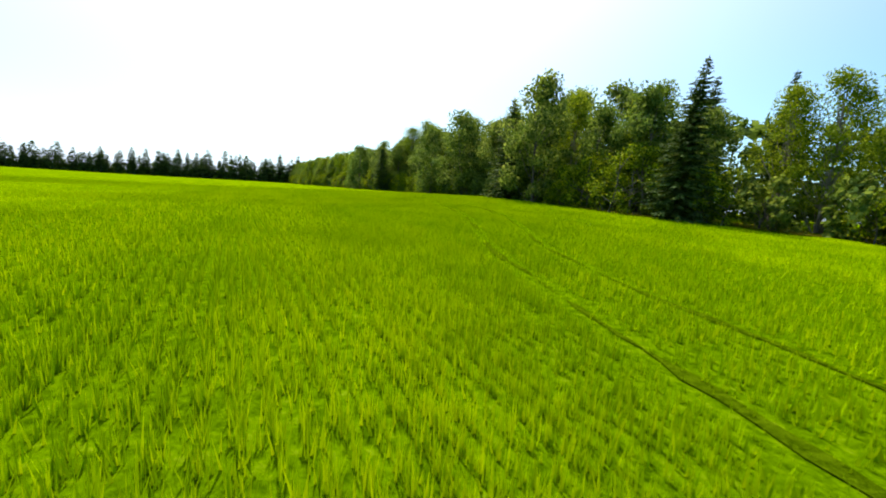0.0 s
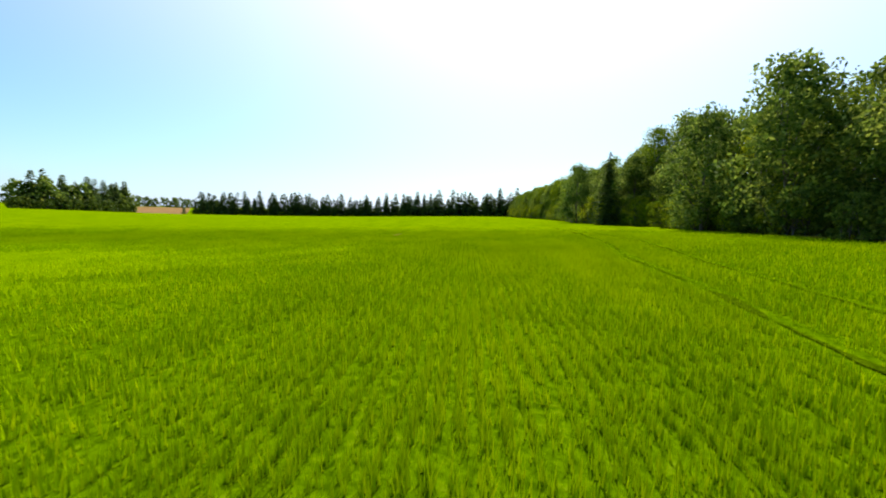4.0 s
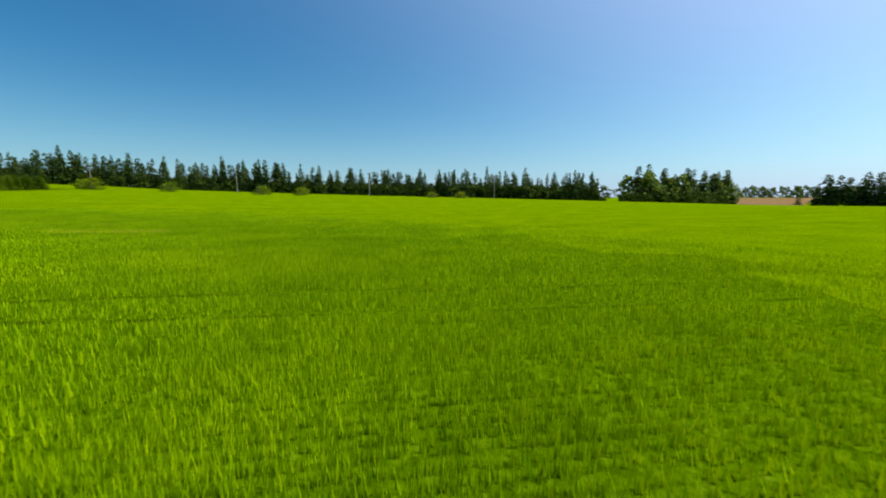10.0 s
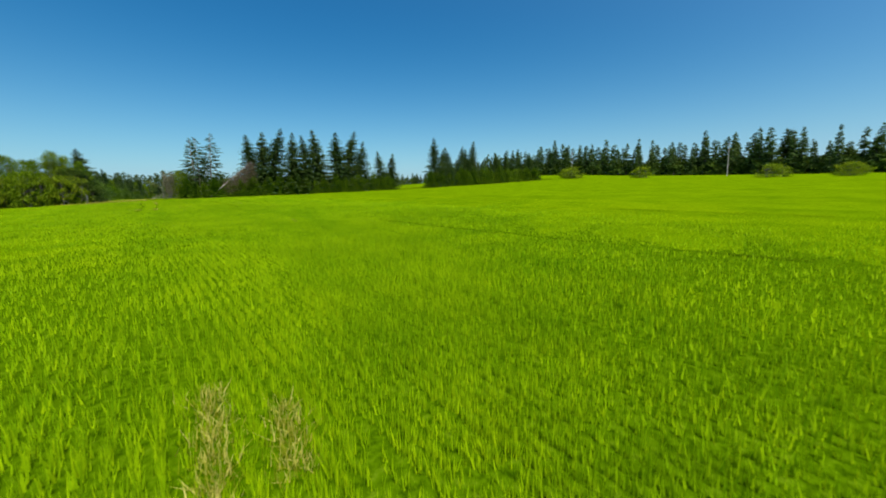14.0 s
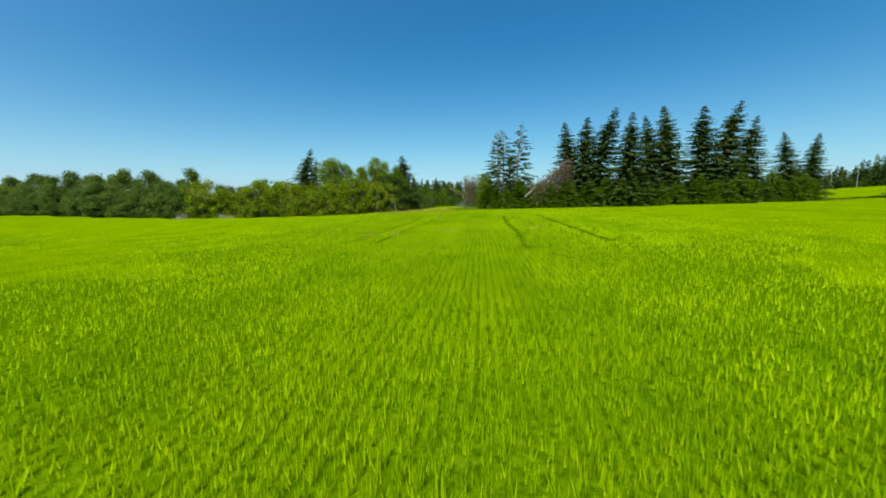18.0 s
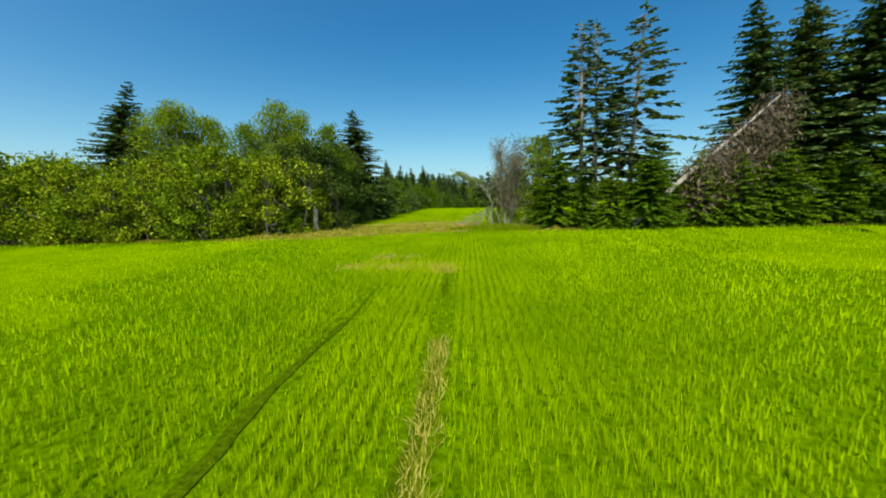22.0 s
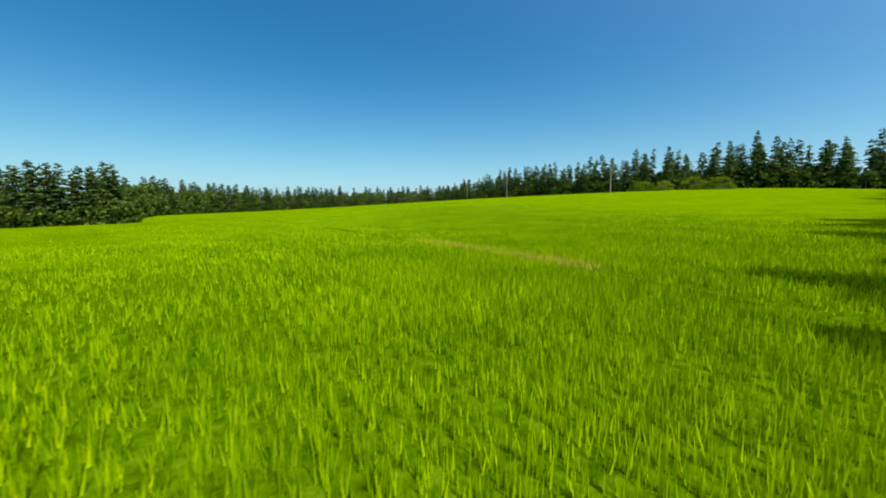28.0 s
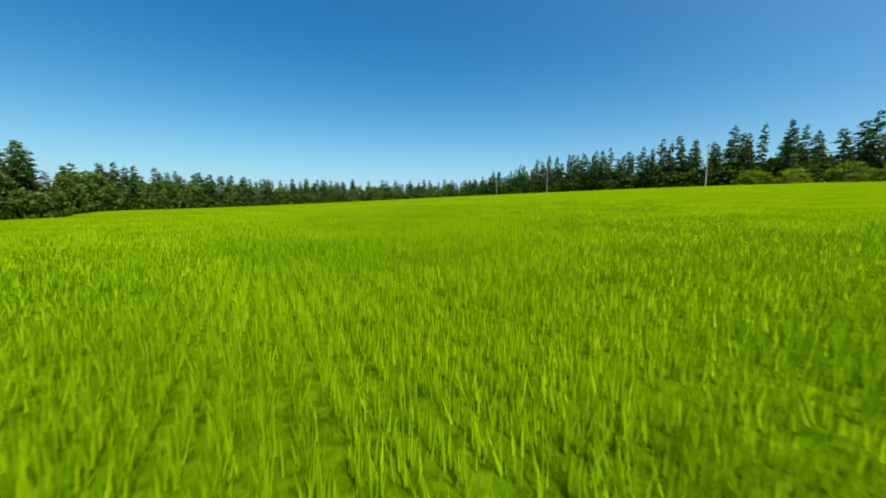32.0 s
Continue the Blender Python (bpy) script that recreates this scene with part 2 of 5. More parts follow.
# x, y and height of the soil along the edges of the two fields
EDGES = [
    (16, 31, -2.4), (6.5, 45.5, -0.85), (1, 62, -1.25), (-5, 74, -1.45), (-15, 90, -1.6), (-22, 110, -1.7), (-200, 214, -4.6), (-240, 155, -5.0), (-90, 218, -2.1), (-220, 95, -2.7), (-206, 36, -0.7),
    (-188, -45, 1.9), (-160, -118, 4.6), (63, -20, -1.6), (15, -36, -1.9), (0, -43, -1.4), (-36, -60, -0.2), (-57, -71, 0.5), (-95, -92, 2.4), (5, -67, -0.9), (15, -87, -0.2), (33, -143, -1.5),
    (32, -250, -0.6), (0, -318, 0.7), (-112, -255, 7.0), (-128, -172, 7.0), (-143, -146, 7.0), (-70, -110, 1.9), (100, -230, -2.0), (-430, 190, -0.5),
]
SOFT = 25.0
LAND = np.array([(row[1], row[2], row[3] - np.interp(row[0], *zip(*EYE))) for row in PATH[::3]] + EDGES)
_fit = np.ones((len(LAND) + 1, len(LAND) + 1))
_fit[:-1, :-1] = np.sqrt((LAND[:, None, 0] - LAND[None, :, 0]) ** 2 + (LAND[:, None, 1] - LAND[None, :, 1]) ** 2 + SOFT ** 2) - 6 * np.eye(len(LAND))
_fit[-1, -1] = 0
_weight = np.linalg.solve(_fit, np.append(LAND[:, 2], 0))


def ground(x, y):
    """Height of the soil at x, y (numbers or arrays)."""
    x, y = np.asarray(x, float), np.asarray(y, float)
    z = np.full(x.shape, _weight[-1])
    for (a, b, _), w in zip(LAND, _weight):
        z = z + w * np.sqrt((x - a) ** 2 + (y - b) ** 2 + SOFT ** 2)
    # the hollow before the corner wood
    return z - 3.6 * np.exp(-((x - 40) / 24) ** 2 - ((y + 183) / 20) ** 2) - 1.8 * np.exp(-((x - 17) / 13) ** 2 - ((y + 152) / 24) ** 2) - 1.2 * np.exp(-((x - 8) / 11) ** 2 - ((y + 130) / 24) ** 2)


def gz(x, y):
    return float(ground(x, y))


def looked_up(fn, x0, x1, y0, y1, step):
    """A quick stand-in for a smooth fn(x, y): its values on a grid, read between the grid's points."""
    xs, ys = np.arange(x0, x1 + step, step), np.arange(y0, y1 + step, step)
    table = fn(*np.meshgrid(xs, ys))

    def read(x, y):
        u, v = np.clip((x - x0) / step, 0, len(xs) - 1.001), np.clip((y - y0) / step, 0, len(ys) - 1.001)
        i, j = u.astype(int), v.astype(int)
        u, v = u - i, v - j
        return (table[j, i] * (1 - u) + table[j, i + 1] * u) * (1 - v) + (table[j + 1, i] * (1 - u) + table[j + 1, i + 1] * u) * v
    return read


near_ground = looked_up(ground, -120, 80, -200, 130, 1.0)


def mesh_from(name, verts, faces, mats, smooth=False):
    """A mesh from an array of points and arrays of triangles or quads."""
    me = bpy.data.meshes.new(name)
    verts = np.asarray(verts, np.float32)
    groups = [np.asarray(f, np.int32) for f in faces if len(f)]
    loops = np.concatenate([g.ravel() for g in groups])
    sizes = np.concatenate([np.full(len(g), g.shape[1], np.int32) for g in groups])
    me.vertices.add(len(verts))
    me.vertices.foreach_set("co", verts.ravel())
    me.loops.add(len(loops))
    me.loops.foreach_set("vertex_index", loops)
    me.polygons.add(len(sizes))
    me.polygons.foreach_set("loop_start", np.concatenate([[0], np.cumsum(sizes)[:-1]]).astype(np.int32))
    me.polygons.foreach_set("loop_total", sizes)
    me.polygons.foreach_set("use_smooth", np.full(len(sizes), smooth))
    for m in mats if isinstance(mats, (list, tuple)) else [mats]:
        me.materials.append(m)
    me.update(calc_edges=True)
    return me


def spaced(lo, hi, step, grow, far):
    """Even steps from lo to hi, then wider and wider ones out to far."""
    mid = list(np.arange(lo, hi + step / 2, step))
    up, d = [], step
    while (mid[-1] if not up else up[-1]) < far:
        d *= grow
        up.append((mid[-1] if not up else up[-1]) + d)
    down, d = [], step
    while (mid[0] if not down else down[-1]) > -far:
        d *= grow
        down.append((mid[0] if not down else down[-1]) - d)
    return np.array(down[::-1] + mid + up)


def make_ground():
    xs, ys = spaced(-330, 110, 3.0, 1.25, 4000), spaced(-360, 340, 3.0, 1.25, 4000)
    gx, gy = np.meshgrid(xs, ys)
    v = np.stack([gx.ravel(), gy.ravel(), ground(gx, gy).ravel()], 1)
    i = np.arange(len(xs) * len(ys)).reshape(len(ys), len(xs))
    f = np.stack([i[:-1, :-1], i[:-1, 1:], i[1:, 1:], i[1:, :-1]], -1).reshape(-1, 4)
    return tagged(new("ground", mesh_from("ground", v, [f], EARTH, True)), "dark green soil of gently rolling farmland", "soil", kind="structure")


make_ground()


LANES = [(-2, 6), (-4.2, 17), (-3.7, 21.4), (-3.3, 26.7), (-4.9, 32), (-6.5, 38.3), (-8.3, 44.7), (-11, 50.5), (-16, 57), (-28, 58), (-40, 54), (-49, 45), (-54, 32), (-55, 20), (-52, 8), (-44, -4), (-31, -22), (-20, -40), (-13, -52), (-13, -60), (-22, -68), (-29, -78), (-33, -92), (-36, -112), (-40, -130)]


def line_distance(x, y, line):
    best = np.full(x.shape, 1e9)
    for (ax, ay), (bx, by) in zip(line, line[1:]):
        dx, dy = bx - ax, by - ay
        q = np.clip(((x - ax) * dx + (y - ay) * dy) / (dx * dx + dy * dy), 0, 1)
        best = np.minimum(best, np.hypot(x - ax - q * dx, y - ay - q * dy))
    return best


HEDGE_AXIS = [(75, -18), (25, -33), (-2, -45), (-13, -52.5), (-22, -55), (-45, -66), (-75, -81), (-112, -101)]


def hedge_side(x, y):
    """Distance to the hedge: positive in the first field, negative in the second."""
    hx, hy = np.array(HEDGE_AXIS).T
    o = np.argsort(hx)
    return (y - np.interp(x, hx[o], hy[o])) * 0.89


def patchy(x, y, size, seed):
    """A smooth uneven field of values round 0."""
    r = np.random.RandomState(seed)
    out = np.zeros(x.shape)
    for k in range(6):
        a, p, f = r.rand() * 7, r.rand() * 7, (0.6 + r.rand()) * 2 * np.pi / size
        out += np.sin((x * np.cos(a) + y * np.sin(a)) * f + p)
    return out / 6


def crop_edge(x, y, sign):
    """How far inside the crop x, y lies, in metres."""
    side = hedge_side(x, y) * sign
    if sign > 0:
        return side - np.interp(x, [-22, -17, -14, -11, -7, -2], [3.4, 3.7, 4.4, 5.2, 4.2, 3.0])
    gap = np.interp(x, [-19, -16, -13.3, -10.8, -4], [-55.6, -54.0, -53.4, -53.6, -50.6]) - y
    return np.where((x > -19) & (x < -4), gap, side - 2.5)


def in_gap(x, y):
    """How far inside the trampled bank of the gap x, y lies, in metres."""
    return np.minimum(-np.maximum(crop_edge(x, y, 1), crop_edge(x, y, -1)), np.minimum(x + 21, -3 - x))


def bank_top(x, y):
    """Height of the rough, mounded bank in the gap."""
    x, y = np.asarray(x, float), np.asarray(y, float)
    hump = 0.07 + 0.17 * patchy(x, y, 1.7, 61) + 0.15 * patchy(x, y, 0.7, 62) + 0.09 * patchy(x, y, 0.3, 63)
    return ground(x, y) + 0.02 + np.clip(in_gap(x, y) / 1.2, 0, 1) * hump


def crop_floor(x, y):
    """Height of the crop's leafy floor over the soil: sunk under it along the way, rising to leaf height further off."""
    return -0.05 + 0.23 * np.clip((line_distance(x, y, LANES) - 4) / 26, 0, 1)


def ribbon(name, line, width, mat, label, lift=0.03, category="track", wander=0.15, on_crop=False, step=1.0):
    """A strip laid on the ground along a line of x, y."""
    pts = np.array(line, float)
    d = np.concatenate([[0], np.cumsum(np.hypot(*np.diff(pts, axis=0).T))])
    s = np.arange(0, d[-1], step)
    x, y = np.interp(s, d, pts[:, 0]), np.interp(s, d, pts[:, 1])
    tx, ty = np.gradient(x), np.gradient(y)
    n = np.hypot(tx, ty)
    nx, ny = -ty / n, tx / n
    rr = np.random.RandomState(len(s))
    off = np.convolve(rr.randn(len(s) + 8), np.ones(9) / 9, "valid") * wander
    rows = []
    taper = np.clip(np.minimum(np.arange(len(s)) + 0.3, len(s) - 0.7 - np.arange(len(s))) / 4, 0.05, 1)
    if on_crop:  # here and there the leaves close over it
        open_ = np.convolve(rr.randn(len(s) + 4), np.ones(5) / 5, "valid") * 1.3 + 0.5
        taper = taper * np.clip(open_, 0.02, 0.95)
    for k in np.linspace(-0.5, 0.5, 4):
        w = taper * width * (1 + (0.8 if on_crop else 0.35) * np.convolve(rr.randn(len(s) + 4), np.ones(5) / 5, "valid"))
        px, py = x + nx * (off + k * w), y + ny * (off + k * w)
        rows.append(np.stack([px, py, ground(px, py) + (np.maximum(lift + crop_floor(px, py), 0.015) if on_crop else lift)], 1))
    v = np.stack(rows, 1).reshape(-1, 3)
    i = np.arange(len(s) * 4).reshape(-1, 4)
    f = np.stack([i[:-1, :-1], i[:-1, 1:], i[1:, 1:], i[1:, :-1]], -1).reshape(-1, 4)
    return tagged(new(name, mesh_from(name, v, [f], mat)), label, category, kind="structure")

# ---- trees ----


def tube(points, radii, sides=7):
    """Points and quads of a tapered limb through the points."""
    p = np.array(points, float)
    r = np.asarray(radii, float)
    t = np.gradient(p, axis=0)
    t /= np.linalg.norm(t, axis=1)[:, None] + 1e-9
    ref = np.where(np.abs(t[:, 2:3]) > 0.9, [[1.0, 0, 0]], [[0, 0, 1.0]])
    u = np.cross(t, ref)
    u /= np.linalg.norm(u, axis=1)[:, None]
    w = np.cross(t, u)
    a = np.arange(sides) * 2 * np.pi / sides
    v = (p[:, None] + r[:, None, None] * (np.cos(a)[None, :, None] * u[:, None] + np.sin(a)[None, :, None] * w[:, None])).reshape(-1, 3)
    i = np.arange(len(p) * sides).reshape(len(p), sides)
    j = np.roll(i, -1, axis=1)
    return v, np.stack([i[:-1], j[:-1], j[1:], i[1:]], -1).reshape(-1, 4)


def join(pieces):
    """Joins (points, faces) pieces into one."""
    vs, fs, k = [], [], 0
    for v, f in pieces:
        vs.append(v)
        fs.append(f + k)
        k += len(v)
    return np.concatenate(vs), np.concatenate(fs)


def cards(centre, along, across):
    """Four-cornered leaves: arrays of centres, half lengths and half widths, pointed at both ends."""
    v = np.stack([centre - along, centre + across * 0.9 - along * 0.1, centre + along, centre - across * 0.9 - along * 0.1], 1).reshape(-1, 3)
    return v, np.arange(len(v)).reshape(-1, 4)


def unit(v):
    return v / (np.linalg.norm(v, axis=-1, keepdims=True) + 1e-9)


def spruce_parts(rr, h, reach, bare, step=0.42, per=7, spray=0.34, gaps=0.12, round_top=0.8, inner=0.0):
    """Crown leaves and trunk with dead twigs of one spruce of height h."""
    leaf_c, leaf_a, leaf_w = [], [], []
    sticks = []
    bend = rr.randn(2) * 0.012
    axis = lambda z: np.array([bend[0] * z * z / h * 4, bend[1] * z * z / h * 4, z])
    z = bare * h
    while z < h - 0.15:
        share = (h - z) / (h * (1 - bare) + 0.01)
        length = reach * min(1.0, share ** round_top + 0.03) * (0.8 + 0.35 * rr.rand())
        n = per if share > 0.15 else 5
        turn = rr.rand() * 7
        for k in range(n):
            if rr.rand() < gaps:
                if rr.rand() < 0.6 and share > 0.3:
                    a = turn + k * 2 * np.pi / n
                    end = axis(z) + np.array([np.cos(a), np.sin(a), -0.12]) * length * 0.6
                    sticks.append(tube([axis(z), (axis(z) + end) / 2 + [0, 0, -0.05], end], [0.02, 0.013, 0.004], 3))
                continue
            a = turn + (k + rr.rand() * 0.5) * 2 * np.pi / n
            ln = length * (0.7 + 0.45 * rr.rand())
            out = np.array([np.cos(a), np.sin(a), 0])
            side = np.array([-np.sin(a), np.cos(a), 0])
            m = max(2, int(ln / (spray * 0.62 * (0.5 + 0.5 * share))))
            s = inner + (1 - inner) * (np.arange(m) + 0.6) / m
            if inner:
                sticks.append(tube([axis(z), axis(z) + out * ln * 0.6 + [0, 0, -0.06 * ln]], [0.03, 0.012], 4))
            drop = (0.1 + 0.34 * share) * rr.uniform(0.7, 1.3)
            droop = -drop * s * ln + 0.3 * drop * s ** 2 * ln + 0.22 * (1 - share) * s * ln
            base = axis(z + rr.uniform(-0.5, 0.5) * min(1.0, step * 1.5)) + out * (s * ln)[:, None] + np.stack([0 * s, 0 * s, droop], 1)
            for sd in (-1, 1, 0):
                wide = spray * (0.42 + 0.58 * share) * (1.15 - 0.55 * s) * rr.uniform(0.75, 1.25, m)
                dirn = unit(out * 0.75 + side * sd * 0.9 + rr.randn(m, 3) * 0.16 + [0, 0, -0.18 - 0.25 * abs(sd)])
                leaf_c.append(base + dirn * wide[:, None] * 0.45 + [0, 0, -0.04])
                leaf_a.append(dirn * wide[:, None] * 0.75)
                nrm = unit(rr.randn(m, 3) * 0.55 + [0, 0, 1.0])
                leaf_w.append(unit(np.cross(dirn, nrm)) * wide[:, None] * 0.42)
        z += step * (0.75 + 0.5 * rr.rand()) * (0.55 + 0.45 * share)
    leaf_c.append(np.array([axis(h - 0.12)]))
    leaf_a.append(np.array([[0, 0, 0.3]]))
    leaf_w.append(np.array([[0.07, 0, 0]]))
    zs = np.linspace(-0.3, h * 0.98, 9)
    r0 = h * 0.011 + 0.03
    sticks.append(tube([axis(q) for q in zs], [max(0.01, r0 * (1 - 0.93 * max(q, 0) / h)) * (1.35 if q < 0 else 1) for q in zs], 8))
    for _ in range(int(14 * bare * h / 4)):
        q, a = rr.uniform(0.15, max(bare, 0.2)) * h, rr.rand() * 7
        ln = reach * rr.uniform(0.2, 0.55)
        end = axis(q) + np.array([np.cos(a), np.sin(a), rr.uniform(-0.3, 0.1)]) * ln
        sticks.append(tube([axis(q), (axis(q) + end) / 2 + [0, 0, 0.05], end], [0.025, 0.015, 0.004], 3))
    return cards(np.concatenate(leaf_c), np.concatenate(leaf_a), np.concatenate(leaf_w)), join(sticks)


def broad_parts(rr, h, wide, bare, clumps=34, leaves=70, size=0.2, clump=0.75, stems=1, airy=1.0, limbs=1, thick=1.0):
    """Crown leaves and limbs of one broad-leaved tree or shrub of height h."""
    sticks, cs, als, ws = [], [], [], []
    roots = [np.array([0.0, 0, 0])] if stems == 1 else [np.array([*(rr.randn(2) * wide * 0.16), 0]) for _ in range(stems)]
    tops = []
    for r in roots:
        lean = rr.randn(2) * (0.05 if stems == 1 else 0.16)
        th = h * rr.uniform(0.78, 0.95)
        pts = [r + np.array([lean[0] * q * th + 0.1 * np.sin(q * 5 + r[0]), lean[1] * q * th + 0.1 * np.cos(q * 4 + r[1]), q * th - 0.3 * (q == 0)]) for q in np.linspace(0, 1, 7)]
        r0 = thick * (0.012 * h + 0.03) / stems ** 0.35
        sticks.append(tube(pts, [r0 * (1 - 0.88 * q) for q in np.linspace(0, 1, 7)], 7))
        tops.append(np.array(pts))
    lo = bare * h
    for k in range(clumps):
        q = (k + rr.rand()) / clumps
        z = lo + (h - lo) * q
        env = wide / 2 * (np.sin(np.pi * min(1, 0.18 + 0.82 * q) ** 0.9) * 0.85 + 0.2)
        a, rad = rr.rand() * 2 * np.pi, env * np.sqrt(rr.uniform(0.15, 1.0))
        c = np.array([np.cos(a) * rad, np.sin(a) * rad, z])
        line = tops[k % len(tops)]
        src = line[int(np.clip((z / h - 0.18) * 6, 0, 6))]
        c[:2] += src[:2] * 0.6
        mid = (src + c) / 2 + [0, 0, -0.12 * rad]
        if k % limbs == 0:
            sticks.append(tube([src, mid, c], [0.018 + 0.0035 * h, 0.014 + 0.001 * h, 0.006], 4))
        rad_c = clump * rr.uniform(0.7, 1.3)
        n = int(leaves * rr.uniform(0.6, 1.3))
        d = unit(rr.randn(n, 3)) * (rr.rand(n, 1) ** 0.45) * rad_c * [1, 1, 0.72]
        al = unit(rr.randn(n, 3) * 0.9 + unit(d) * 0.5 + [0, 0, -0.35])
        sz = size * rr.uniform(0.6, 1.35, (n, 1))
        cs.append(c + d * airy)
        als.append(al * sz * 0.6)
        ws.append(unit(np.cross(al, unit(rr.randn(n, 3) + [0, 0, 0.9]))) * sz * 0.42)
    return cards(np.concatenate(cs), np.concatenate(als), np.concatenate(ws)), join(sticks)


STOCK = {}


def stock(kind, count, make, leaf, wood, name, label, category, group):
    """Keeps count differently grown meshes of one kind of plant, to be planted by plant()."""
    grown, raw = [], []
    for k in range(count):
        (lv, lf), (tv, tf) = make(np.random.RandomState(1000 + 37 * k + len(kind) * 11 + ord(kind[0])))
        grown.append((mesh_from(kind + " crown", lv, [lf], leaf), mesh_from(kind + " trunk", tv, [tf], wood, True)))
        raw.append((lv, lf, tv, tf))
    STOCK[kind] = dict(grown=grown, raw=raw, mats=(leaf, wood), first=[None] * count, name=name, label=label, category=category, group=group, made=0)


def plant(kind, x, y, size=1.0, turn=None, pick=None, label="", wide=1.0, lift=0.0):
    s = STOCK[kind]
    rr = random.Random(round(x * 7.3 + y * 3.1, 2))
    k = (s["made"] if pick is None else pick) % len(s["grown"])
    s["made"] += 1
    m = pose(x, y, gz(x, y) - 0.05 + lift, 0, 0, rr.uniform(0, 360) if turn is None else turn)
    if s["first"][k] is None:
        root = new(s["name"])
        crown, trunk = s["grown"][k]
        for nm, me in (("trunk", trunk), ("crown", crown)):
            new(nm, me).parent = root
        tagged(root, label or s["label"], s["category"], s["group"])
        root.matrix_basis = m @ Matrix.Diagonal((size * wide, size * wide, size, 1))
        s["first"][k] = root
        return root
    a = s["first"][k].scale
    root = copy_thing(s["first"][k], m @ Matrix.Diagonal((size * wide / a[0], size * wide / a[1], size / a[2], 1)))
    return tagged(root, label or s["label"])


stock("spruce", 5, lambda r: spruce_parts(r, 14.0, 3.2, 0.05, 0.34, 9, 0.46, 0.06), NEEDLE, BARK, "spruce_tree", "tall dark green spruce with drooping branches", "tree", "hedgerow spruces")
stock("tallbare", 3, lambda r: spruce_parts(r, 13.0, 2.4, 0.3, 0.42, 6, 0.42, 0.28, 0.6, 0.34), NEEDLE, PALE_BARK, "spruce_tree", "tall thin spruce with a bare pale lower trunk", "tree", "hedgerow spruces")
stock("fir", 4, lambda r: spruce_parts(r, 4.0, 2.0, 0.02, 0.22, 10, 0.21, 0.03, 0.65), FIR, BARK, "fir_tree", "low bushy young fir, fresh green, at the field edge", "tree", "young firs")
stock("farspruce", 5, lambda r: spruce_parts(r, 14.0, 2.9, 0.06, 0.95, 6, 1.1, 0.05, 0.62), NEEDLE, BARK, "spruce_tree", "dark spruce in the row along the far field edge", "tree", "far conifer row")
stock("pine", 4, lambda r: spruce_parts(r, 13.0, 2.8, 0.26, 0.85, 6, 1.1, 0.2, 0.6), NEEDLE, BARK, "pine_tree", "dark pine with an open crown beside the road", "tree", "roadside conifers")
stock("broad", 5, lambda r: broad_parts(r, 10.0, 6.2, 0.06, 72, 125, 0.23, 1.05, 1, 1.0, 3), LEAF, BARK, "leafy_tree", "full leafy tree, mid green, at the wood's edge", "tree", "woodland trees")
stock("fresh", 3, lambda r: broad_parts(r, 9.0, 5.4, 0.1, 70, 170, 0.15, 0.85, 2, 1.0, 3), LEAF, BARK, "leafy_tree", "full leafy tree with fresh green leaves in the hedge", "tree", "hedgerow trees")
stock("farbroad", 4, lambda r: broad_parts(r, 10.0, 6.2, 0.06, 28, 24, 0.7, 1.2, 1, 1.0, 9), LEAF, BARK, "leafy_tree", "leafy tree deep in the wood", "tree", "woodland trees")
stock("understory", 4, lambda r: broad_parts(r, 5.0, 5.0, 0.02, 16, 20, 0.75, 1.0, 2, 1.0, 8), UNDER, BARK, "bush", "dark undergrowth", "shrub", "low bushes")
stock("birch", 4, lambda r: broad_parts(r, 11.0, 4.4, 0.16, 66, 190, 0.14, 0.85, 1, 1.15), BIRCH_LEAF, BIRCH_BARK, "birch_tree", "slender birch with light airy leaves", "tree", "hedgerow birches")
stock("shrub", 5, lambda r: broad_parts(r, 4.5, 4.4, 0.03, 50, 140, 0.135, 0.68, 4), PALE_LEAF, BARK, "shrub", "dense leafy shrub with pale green leaf tips", "shrub", "hedgerow shrubs")
stock("gapleaf", 2, lambda r: broad_parts(r, 5.0, 2.8, 0.12, 64, 190, 0.085, 0.5, 2), BIRCH_LEAF, PALE_BARK, "leafy_tree", "small bright leafy tree beside the gap", "tree", "")
stock("alder", 3, lambda r: broad_parts(r, 5.4, 4.4, 0.03, 60, 130, 0.15, 0.7, 5), ALDER, BARK, "alder_bush", "alder bush at the side of the gap, its shade put into dark leaves", "shrub", "alder bushes")
stock("bush", 3, lambda r: broad_parts(r, 3.2, 3.4, 0.02, 24, 60, 0.24, 0.62, 4), LEAF, BARK, "bush", "low rounded green bush", "shrub", "low bushes")


